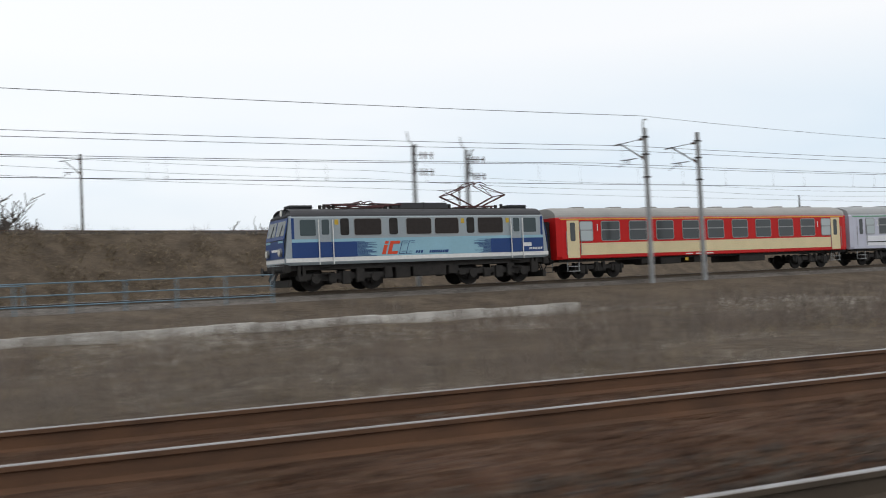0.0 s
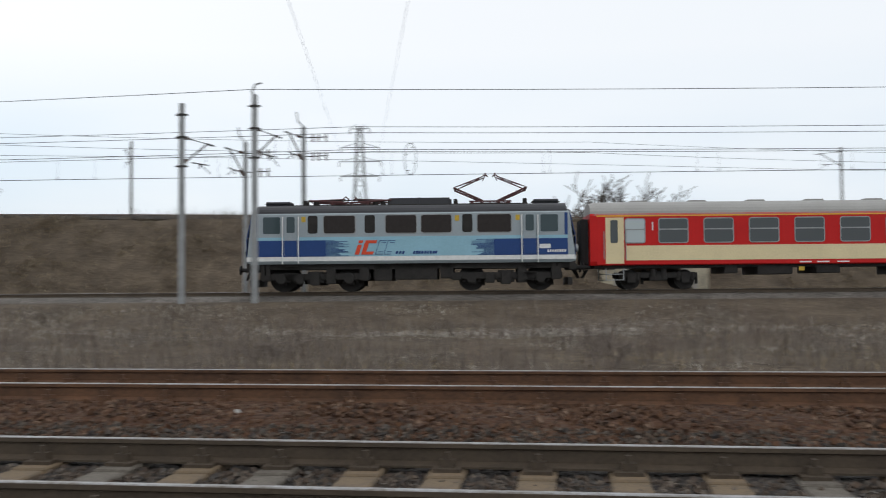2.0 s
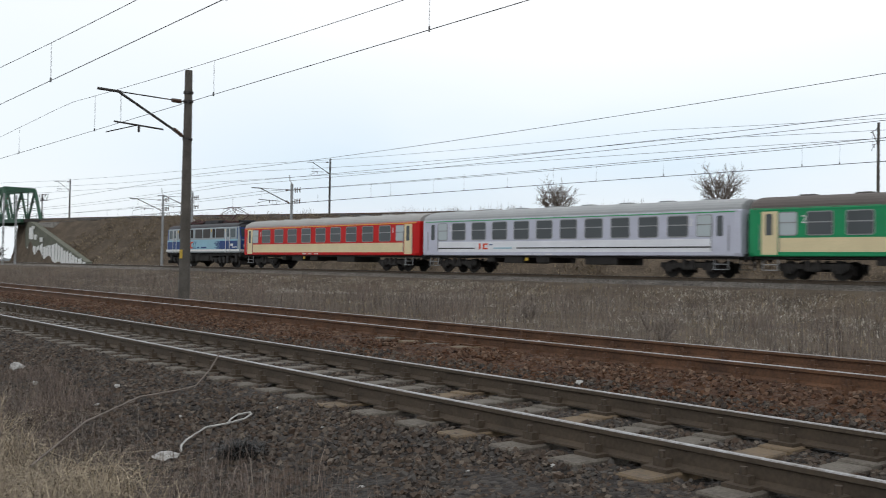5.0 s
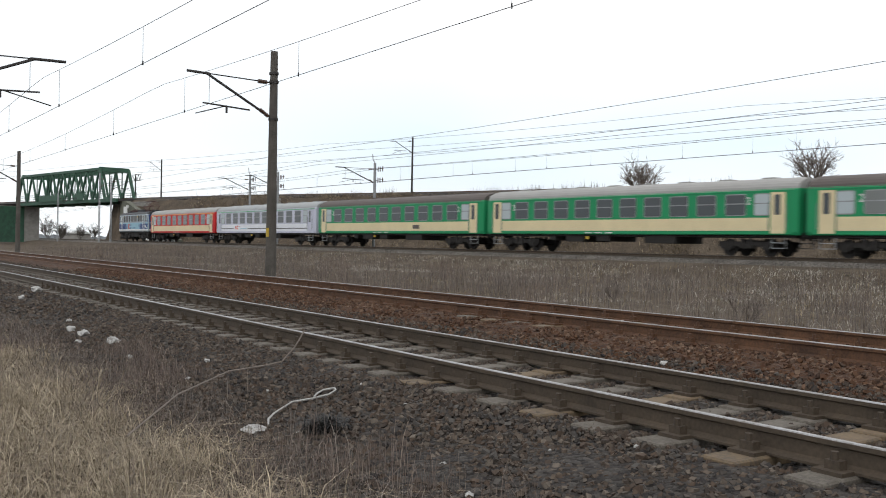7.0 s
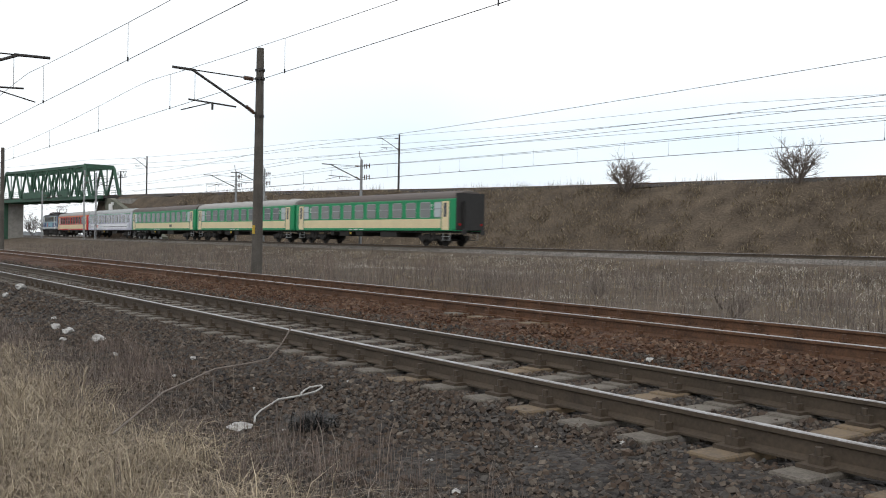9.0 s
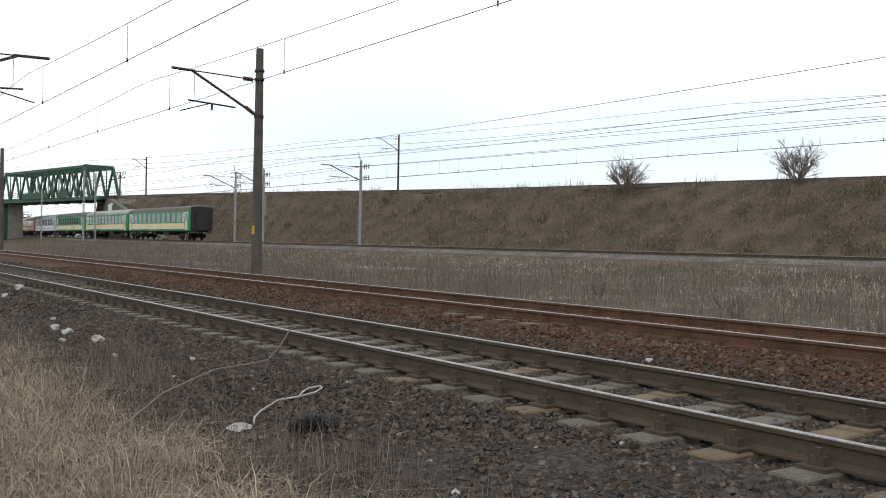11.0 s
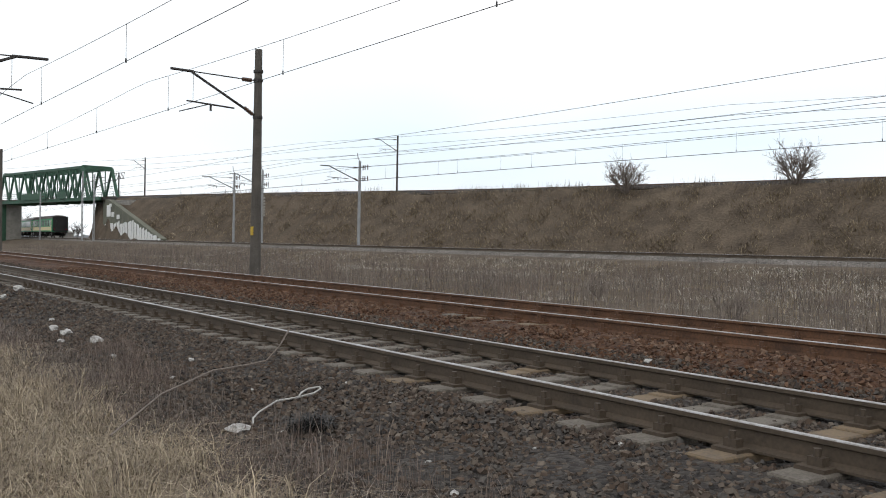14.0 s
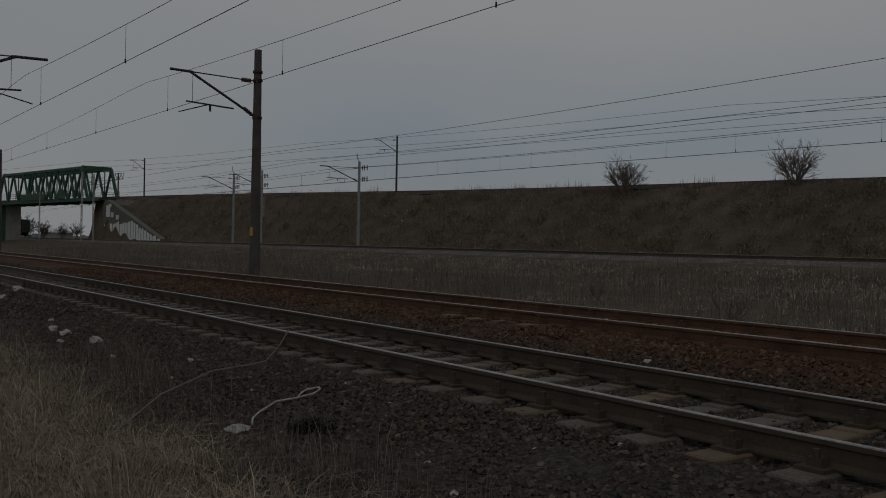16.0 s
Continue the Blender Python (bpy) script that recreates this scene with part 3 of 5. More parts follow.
    for q in (-0.9, 0.0, 0.8):
        for s in (-1, 1):
            bm = bmesh.new()
            box(bm, 1.2 + q, 1.75 + q, s * (W - 0.004) - 0.016, s * (W - 0.004) + 0.016, 1.19, 1.25)
            part("lettering", bm, M_WHITE, car, "unreadable small white lettering")
    if cls:
        for e in (-1, 1):
            for s in (-1, 1):
                cu = bpy.data.curves.new("class_number", "FONT")
                cu.body, cu.size, cu.extrude, cu.align_x = cls, 0.55, 0.004, "CENTER"
                tx = new("class_number", cu)
                tx.data.materials.append(M_WHITE)
                tx.matrix_world = Matrix.Translation((e * 9.2, s * (W + 0.016), 2.72)) @ pose(0, 0, 0, 90, 0, 180 if s > 0 else 0)
                tx.parent = car
                tx["label"] = "white class numeral"
    for e in (-1, 1):
        bogie(car, e * 8.9, 2.5)
    buffers(car, L / 2)
    return car


P_GREENL = paint("bright_green_stripe_paint", (0.06, 0.36, 0.12))
WINS = [(-8.25 + 2.0625 * i, 1.28, False) for i in range(9)]
ENDS = [(-10.0, 0.85, True), (10.0, 0.85, True)]
red_coach = coach((P_RED, P_CREAM, P_RED, P_YELL), "red and cream first-class coach with grey roof", "1", WINS + ENDS, P_ROOF)
W2 = [(-8.4 + 1.87 * i, 1.2, False) for i in range(10)]
silver_coach = coach((P_SILV, P_WHITE, P_SILV, P_GREENL), "silver-grey second-class coach with green roof stripe", "2", W2 + ENDS, P_LGREY)
panel("side_stripe", -10.4, 3.2, 1.56, 1.63, 1.434, M_BLACK, silver_coach, "thin black stripe")
panel("side_stripe", 6.9, 10.4, 1.56, 1.63, 1.434, M_BLACK, silver_coach, "thin black stripe")
for x, w, z0, z1, m in ((6.42, 0.16, 1.52, 1.9, P_ORANGE), (6.08, 0.14, 1.52, 1.9, P_ORANGE), (5.86, 0.3, 1.52, 1.62, P_ORANGE), (5.86, 0.3, 1.8, 1.9, P_ORANGE), (5.4, 0.3, 1.78, 1.84, P_NAVY), (4.4, 1.6, 1.56, 1.63, P_SKY)):
    panel("emblem", x - w / 2, x + w / 2, z0, z1, 1.434, m, silver_coach, "painted emblem shape")
green_a = coach((P_GREEN, P_CREAM, P_GREEN, P_GREEN), "green and cream second-class coach with brown-grey roof", "2", W2 + ENDS, P_DROOF)
panel("notice_board", -4.2, -3.3, 1.5, 1.8, 1.434, P_DROOF, green_a, "small brown board")
green_b = coach((P_GREEN, P_CREAM, P_GREEN, P_GREEN), "green and cream coach with pale grey roof", "2", W2 + ENDS, P_ROOF)
green_c = coach((P_GREEN, P_CREAM, P_GREEN, P_GREEN), "last green and cream coach with sooty roof and dark end", "2", W2 + ENDS, P_DROOF, True, G_DRAPED_SKY)


def locomotive():
    lo = thing("electric_locomotive", "blue and grey electric locomotive with raised pantograph", "locomotive")
    L, W, h = 15.3, 1.5, 7.65
    nose = lambda z: 0.0 if z < 2.5 else (z - 2.5) * 0.24
    prof = [(1.42, 1.3), (W, 1.42), (W, 3.6), (1.44, 3.68)]
    body = part("body", shell(L, prof, nose), P_LOCO, lo)
    rp = [(1.46, 3.64)] + [(1.46 * math.cos(a) ** 0.6, 3.64 + 0.46 * math.sin(a)) for a in [radians(q) for q in (15, 30, 45, 60, 75, 85)]]
    roof = part("roof", shell(L - 0.1, rp, lambda z: 0.28 + (z - 3.6) * 0.5), P_LROOF, lo, "sooty dark roof")
    panel("sill_band", -h + 0.05, h - 0.05, 1.44, 1.64, W, M_WHITE, lo, "white sill stripe")
    panel("waist_band", -h + 0.36, h - 0.36, 1.645, 2.55, W, P_SKY, lo, "pale blue band")
    for e in (-1, 1):
        a, b = (3.9, h - 0.36) if e > 0 else (-h + 0.36, -3.9)
        panel("navy_band", a, b, 1.645, 2.4, W + 0.012, P_NAVY, lo, "navy blue band")
        for i in range(18):
            z = 1.66 + i * 0.0415
            ln = 0.35 + 0.75 * random.random()
            panel("navy_streak", 3.9 - ln if e > 0 else -3.9, 3.9 if e > 0 else -3.9 + ln, z, z + 0.024, W + 0.012, P_NAVY, lo)
        # cab front
        x = e * h
        bm = bmesh.new()
        box(bm, min(x, x + e * 0.02), max(x, x + e * 0.02), -1.38, 1.38, 1.66, 2.52)
        part("front_panel", bm, P_NAVY, lo, "navy cab front")
        bm = bmesh.new()
        box(bm, min(x, x + e * 0.025), max(x, x + e * 0.025), -1.38, 1.38, 1.44, 1.62)
        part("front_sill", bm, M_WHITE, lo)
        tilt = Matrix.Translation((e * (h - 0.12), 0, 3.03)) @ Matrix.Rotation(-e * math.atan(0.24), 4, "Y")
        bm = bmesh.new()
        box(bm, -0.02, 0.02, -1.38, 1.38, -0.48, 0.6, 0, tilt)
        fs = part("windscreen_frame", bm, P_NAVY, lo)
        for y0, y1 in ((-1.3, -0.06), (0.06, 1.3)):
            bm = bmesh.new()
            box(bm, -0.028, 0.028, y0, y1, -0.3, 0.46, 0.012, tilt)
            part("windscreen", bm, G_CAB, fs)
            bm = bmesh.new()
            rod(bm, tilt @ Vector((e * 0.04, (y0 + y1) / 2, -0.3)), tilt @ Vector((e * 0.04, (y0 + y1) / 2 + 0.2, 0.25)), 0.012, n=5)
            part("wiper", bm, M_BLACK, fs)
        for y, z, r in ((-0.98, 1.95, 0.2), (0.98, 1.95, 0.2), (0, 3.92, 0.2)):
            bm = bmesh.new()
            xx = e * (h + 0.02) if z < 3 else e * (h - 0.5)
            rod(bm, (xx - e * 0.25, y, z), (xx + e * 0.12, y, z), r, n=20)
            hl = part("headlight", bm, M_GALV, lo, "round headlight housing")
            bm = bmesh.new()
            rod(bm, (xx + e * 0.1, y, z), (xx + e * 0.135, y, z), r * 0.74, n=20)
            part("lens", bm, M_LAMP, hl)
        bm = bmesh.new()
        box(bm, x + (0.02 if e > 0 else -0.03), x + (0.03 if e > 0 else -0.02), -0.45, 0.45, 2.0, 2.12)
        part("number_bar", bm, M_WHITE, lo, "plain white number bar")
        # snow plough, steps, hoses
        bm = bmesh.new()
        box(bm, x - 0.1 - e * 0.25, x + 0.1 - e * 0.25, -1.35, 1.35, 0.25, 0.6, 0.02)
        box(bm, x - 0.15 - e * 0.15, x + 0.15 - e * 0.15, -1.4, 1.4, 0.95, 1.42, 0.03)
        for y in (-0.5, -0.3, 0.3, 0.5):
            rod(bm, (x, y, 1.1), (x + e * 0.22, y, 0.6), 0.03, n=6)
        part("buffer_beam", bm, M_UNDER, lo, "dirty buffer beam with hoses")
        # navy corner pillar and visor
        xa, xb = sorted((e * (h - 0.5), e * (h - 0.36)))
        panel("corner_pillar", xa, xb, 2.56, 3.58, W - 0.006, P_NAVY, lo, "navy cab corner pillar")
        bm = bmesh.new()
        box(bm, min(e * (h - 1.1), e * (h - 0.2)), max(e * (h - 1.1), e * (h - 0.2)), -1.3, 1.3, 3.6, 3.74, 0.05)
        part("visor", bm, P_LROOF, lo, "dark visor over the windscreens")
        for y in (-0.95, 0.95):
            bm = bmesh.new()
            box(bm, x + (0.02 if e > 0 else -0.03), x + (0.03 if e > 0 else -0.02), y - 0.35, y + 0.35, 2.42, 2.52)
            part("front_stripe", bm, P_SKY, lo, "pale blue front stripe")
        # doors, cab windows, rails
        panel("cab_window", min(e * 6.05, e * 6.85), max(e * 6.05, e * 6.85), 2.72, 3.5, W, G_CAB, lo, "", 0.016, 0.06)
        d = panel("cab_door", min(e * 5.25, e * 5.85), max(e * 5.25, e * 5.85), 1.7, 3.55, W + 0.024, P_LOCO, lo, "cab door", 0.006)
        panel("door_lower", min(e * 5.26, e * 5.84), max(e * 5.26, e * 5.84), 1.7, 2.4, W + 0.03, P_NAVY, d, "", 0.006)
        panel("door_window", min(e * 5.36, e * 5.74), max(e * 5.36, e * 5.74), 2.76, 3.5, W + 0.03, G_CAB, d, "", 0.012, 0.06)
        for q in (5.18, 5.92):
            for s in (-1, 1):
                bm = bmesh.new()
                rod(bm, (e * q, s * (W + 0.09), 1.3), (e * q, s * (W + 0.09), 3.5), 0.028, n=6)
                part("handrail", bm, M_WHITE, d, "white handrail")
        for s in (-1, 1):
            for z in (0.5, 0.85, 1.2):
                bm = bmesh.new()
                box(bm, e * 5.55 - 0.28, e * 5.55 + 0.28, s * 1.4 - 0.1, s * 1.4 + 0.1, z, z + 0.03)
                part("cab_step", bm, M_UNDER, lo)
    # side windows and grilles
    for x, w in ((4.52, 0.46), (1.85, 0.48), (-2.68, 0.47)):
        panel("ventilation_grille", x - w / 2, x + w / 2, 2.72, 3.55, W + 0.002, M_UNDER, lo, "rounded dark louvre", 0.014, 0.1)
    for x, w in ((3.27, 1.46), (0.4, 1.43), (-1.24, 1.4), (-3.92, 1.55)):
        panel("window_frame", x - w / 2 - 0.04, x + w / 2 + 0.04, 2.68, 3.57, W, M_GALV, lo, "", 0.01, 0.12)
        panel("side_window", x - w / 2, x + w / 2, 2.72, 3.53, W + 0.004, M_BROWN, lo, "brown shaded window", 0.014, 0.1)
    for x in (4.95, -2.2, -5.0):
        panel("yellow_sign", x - 0.1, x + 0.1, 3.25, 3.5, W, M_YELLOW, lo, "small yellow warning sign", 0.012)
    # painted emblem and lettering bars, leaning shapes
    for s in (-1, 1):
        def lean(x0, x1, z0, z1, m, nm, k=0.32):
            bm = bmesh.new()
            vs = [bm.verts.new((-s * x if s > 0 else x, s * (W + 0.03), z)) for x, z in ((x0 + k * (z0 - 1.75), z0), (x1 + k * (z0 - 1.75), z0), (x1 + k * (z1 - 1.75), z1), (x0 + k * (z1 - 1.75), z1))]
            fc = bm.faces.new(vs)
            ex = bmesh.ops.extrude_face_region(bm, geom=[fc])
            bmesh.ops.translate(bm, vec=(0, -s * 0.02, 0), verts=[g for g in ex["geom"] if isinstance(g, bmesh.types.BMVert)])
            bmesh.ops.recalc_face_normals(bm, faces=bm.faces[:])
            part(nm, bm, m, lo)
        # local x runs to the front; on the seen side the picture runs from front to rear
        o = -2.55
        lean(o, o + 0.2, 1.72, 2.18, P_ORANGE, "emblem_bar")
        lean(o, o + 0.2, 2.25, 2.38, P_ORANGE, "emblem_bar")
        lean(o + 0.3, o + 0.5, 1.72, 2.38, P_ORANGE, "emblem_bar")
        lean(o + 0.5, o + 0.85, 1.72, 1.86, P_ORANGE, "emblem_bar")
        lean(o + 0.5, o + 0.85, 2.24, 2.38, P_ORANGE, "emblem_bar")
        for q in (0.95, 1.35):
            for z0, z1, x0, x1 in ((1.72, 2.38, 0, 0.025), (1.72, 1.745, 0, 0.34), (2.355, 2.38, 0, 0.34), (1.83, 1.855, 0.12, 0.34), (2.25, 2.275, 0.12, 0.34)):
                lean(o + q + x0, o + q + x1, z0, z1, P_NAVY, "emblem_outline")
        for q in (1.95, 2.1, 2.25, 2.75, 2.88, 3.0, 3.13, 3.26, 3.39, 3.52, 3.65, 3.76):
            lean(o + q - 0.06, o + q + 0.04, 1.74, 1.87, P_NAVY, "lettering_bar")
        for q in range(8):
            lean(6.35 + q * 0.11, 6.42 + q * 0.11, 1.76, 1.88, M_WHITE, "lettering_bar", 0)
        lean(5.98, 6.5, 1.94, 2.14, M_WHITE, "notice_plate", 0)
    # roof equipment
    bm = bmesh.new()
    box(bm, -1.9, 1.1, -0.62, 0.62, 4.04, 4.42, 0.08)
    box(bm, -0.42, -0.38, -0.65, 0.65, 4.04, 4.44)
    part("resistor_housing", bm, P_LROOF, roof)
    for e in (-1, 1):
        bm = bmesh.new()
        box(bm, min(e * 5.7, e * 7.05), max(e * 5.7, e * 7.05), -0.55, 0.55, 4.1, 4.3, 0.1)
        part("roof_cowl", bm, P_LROOF, roof)
    for x0 in (2.9, -3.75):
        raised = x0 < 0
        bm = bmesh.new()
        for y in (-0.55, 0.55):
            beam(bm, (x0 - 1.0, y, 4.22), (x0 + 1.0, y, 4.22), 0.08, 0.07)
            for q in (-0.85, 0.85):
                rod(bm, (x0 + q, y, 4.02), (x0 + q, y, 4.2), 0.07, n=8)
        for q in (-0.9, 0.0, 0.9):
            beam(bm, (x0 + q, -0.6, 4.22), (x0 + q, 0.6, 4.22), 0.07, 0.07)
        zt, kn, zk = (5.55, 1.72, 4.86) if raised else (4.5, 1.95, 4.32)
        p = part("pantograph", bm, M_PANTO, lo, "raised diamond pantograph" if raised else "folded pantograph")
        for y in (-0.5, 0.5):
            for q in (-1, 1):
                bm = bmesh.new()
                rod(bm, (x0 + q * 0.35, y, 4.25), (x0 + q * kn, y * 1.3, zk), 0.045, n=6)
                part("lower_arm", bm, M_PANTO, p)
                bm = bmesh.new()
                rod(bm, (x0 + q * kn, y * 1.3, zk), (x0 + q * 0.25, y * 0.75, zt - 0.1), 0.026, n=5)
                part("upper_arm", bm, M_PANTO, p)
        for q in (-1, 1):
            for a, b, r in (((x0 + q * kn, -0.65, zk), (x0 + q * kn, 0.65, zk), 0.03), ((x0 + q * kn, -0.65, zk), (x0 + q * 0.25, 0.37, zt - 0.1), 0.016), ((x0 + q * kn, 0.65, zk), (x0 + q * 0.25, -0.37, zt - 0.1), 0.016)):
                bm = bmesh.new()
                rod(bm, a, b, r, n=5)
                part("brace", bm, M_PANTO, p)
        bm = bmesh.new()
        for q in (-0.22, 0.22):
            rod(bm, (x0 + q, -0.55, zt), (x0 + q, 0.55, zt), 0.03, n=6)
            for s in (-1, 1):
                rod(bm, (x0 + q, s * 0.55, zt), (x0 + q * 1.6, s * 0.95, zt - 0.2), 0.022, n=5)
            rod(bm, (x0 + q, 0, zt), (x0 + q * 0.5, 0, zt - 0.12), 0.03, n=5)
        part("contact_head", bm, M_PANTO, p)
    bm = bmesh.new()
    for y in (-0.75, 0.75):
        rod(bm, (-5.5, y, 4.08), (5.5, y, 4.08), 0.03, n=5)
    rod(bm, (5.1, 0.3, 4.34), (1.4, 0.3, 4.36), 0.025, n=5)
    part("roof_conduit", bm, M_UNDER, roof)
    for x in (1.4, 1.75, 4.6, 5.1, -5.4, -2.1):
        for y in (-0.3, 0.3):
            bm = bmesh.new()
            rod(bm, (x, y, 4.05), (x, y, 4.36), 0.09, n=8)
            part("roof_insulator", bm, M_UNDER, roof)
    # under body
    for x0, x1, z in ((-1.25, 0.7, 0.55), (0.85, 1.7, 0.5), (-2.0, -1.4, 0.6)):
        bm = bmesh.new()
        box(bm, x0, x1, -1.25, 1.25, z, 1.3, 0.03)
        part("battery_box", bm, M_UNDER, lo, "dark underfloor box")
    bm = bmesh.new()
    box(bm, -h + 0.3, h - 0.3, -1.25, 1.25, 1.05, 1.34)
    part("underframe", bm, M_UNDER, lo)
    for e in (-1, 1):
        bm = bmesh.new()
        for s in (-1, 1):
            box(bm, e * 4.45 - 2.6, e * 4.45 + 2.6, s * 1.18 - 0.06, s * 1.18 + 0.06, 0.55, 0.86, 0.03)
            for q in (-2.3, -0.75, 0.0, 0.75, 2.3):
                box(bm, e * 4.45 + q - 0.22, e * 4.45 + q + 0.22, s * 1.26 - 0.1, s * 1.26 + 0.1, 0.3 + 0.09 * abs(q), 0.95 + 0.2 * math.sin(q * 5), 0.03)
            for q in (-1.6, 1.6):
                rod(bm, (e * 4.45 + q, s * 1.1, 0.62), (e * 4.45 + q, s * 1.34, 0.62), 0.24, n=12)
        part("side_gear", bm, M_UNDER, lo, "grimy brake and spring gear")
        bogie(lo, e * 4.45, 3.2, 0.62)
        for q in (7.0, 6.75):
            bm = bmesh.new()
            box(bm, min(e * q, e * (q - 0.18)), max(e * q, e * (q - 0.18)), -1.35, 1.35, 0.75, 1.3, 0.02)
            part("air_tank", bm, M_UNDER, lo)
    buffers(lo, h)
    return lo


loco = locomotive()
TRAIN = [(loco, 8.1)] + [(c, -24.5 * (i + 0.5)) for i, c in enumerate((red_coach, silver_coach, green_a, green_b, green_c))]


# ---- bridge over the far line ----
BA, BB = Vector((-162.5, 62.6, 0)), Vector((-204.0, 59.8, 0))
BD = (BB - BA).normalized()
BN = Vector((-BD.y, BD.x, 0))
BZ, BT, BL = 8.1, 13.7, (BB - BA).length


def bp(a, o, z):
    p = BA + BD * a + BN * o
    return (p.x, p.y, z)


def truss_bridge():
    br = thing("truss_bridge", "green steel truss railway bridge over the far line", "bridge")
    for o in (-2.7, 2.7):
        bm = bmesh.new()
        beam(bm, bp(-4.5, o, BZ), bp(BL, o, BZ), 0.45, 0.6)
        bc = part("bottom_chord", bm, M_GREEN_ST, br)
        bm = bmesh.new()
        beam(bm, bp(2.6, o, BT), bp(BL - 2.6, o, BT), 0.45, 0.45)
        part("top_chord", bm, M_GREEN_ST, br)
        n = 7
        w = (BL - 5.2) / n
        for e0, e1 in ((0, 2.6), (BL, BL - 2.6)):
            bm = bmesh.new()
            beam(bm, bp(e0, o, BZ), bp(e1, o, BT), 0.42, 0.42)
            part("end_post", bm, M_GREEN_ST, br)
        for i in range(n):
            a = 2.6 + i * w
            bm = bmesh.new()
            beam(bm, bp(a, o, BT), bp(a + w / 2, o, BZ), 0.32, 0.3)
            part("diagonal", bm, M_GREEN_ST, br)
            bm = bmesh.new()
            beam(bm, bp(a + w / 2, o, BZ), bp(a + w, o, BT), 0.32, 0.3)
            part("diagonal", bm, M_GREEN_ST, br)
            bm = bmesh.new()
            beam(bm, bp(a + w / 2, o, BZ), bp(a + w / 2, o, BT), 0.16, 0.16)
            part("hanger", bm, M_GREEN_ST, br)
        bm = bmesh.new()
        for z in (8.9, 9.3, 9.7):
            beam(bm, bp(0, o * 1.12, z), bp(BL, o * 1.12, z), 0.05, 0.06)
        for i in range(18):
            beam(bm, bp(i * BL / 17, o * 1.12, 8.2), bp(i * BL / 17, o * 1.12, 9.75), 0.06, 0.06)
        part("railing", bm, M_GREEN_ST, br, "green walkway railing")
    for i in range(8):
        a = 2.6 + i * (BL - 5.2) / 7
        bm = bmesh.new()
        beam(bm, bp(a, -2.7, BT), bp(a, 2.7, BT), 0.3, 0.3 if 0 < i < 7 else 0.8)
        part("top_strut", bm, M_GREEN_ST, br)
        if i < 7:
            bm = bmesh.new()
            w = (BL - 5.2) / 7
            beam(bm, bp(a, -2.7, BT), bp(a + w, 2.7, BT), 0.14, 0.14)
            part("wind_brace", bm, M_GREEN_ST, br)
    for a0, a1 in ((8.2, 12.0), (17.5, 29.0)):
        bm = bmesh.new()
        beam(bm, bp(a0, 3.15, 8.95), bp(a1, 3.15, 8.95), 0.06, 1.2)
        part("walkway_screen", bm, M_GREEN_ST, br, "green sheet-metal walkway screen")
    bm = bmesh.new()
    beam(bm, bp(-5, 0, 8.12), bp(BL + 1, 0, 8.12), 5.0, 0.4)
    part("deck", bm, M_DARKST, br, "dark bridge deck")
    for s in range(9):
        bm = bmesh.new()
        beam(bm, bp(s * BL / 8, -2.7, 7.85), bp(s * BL / 8, 2.7, 7.85), 0.3, 0.5)
        part("cross_girder", bm, M_GREEN_ST, br)
    return br


truss_bridge()


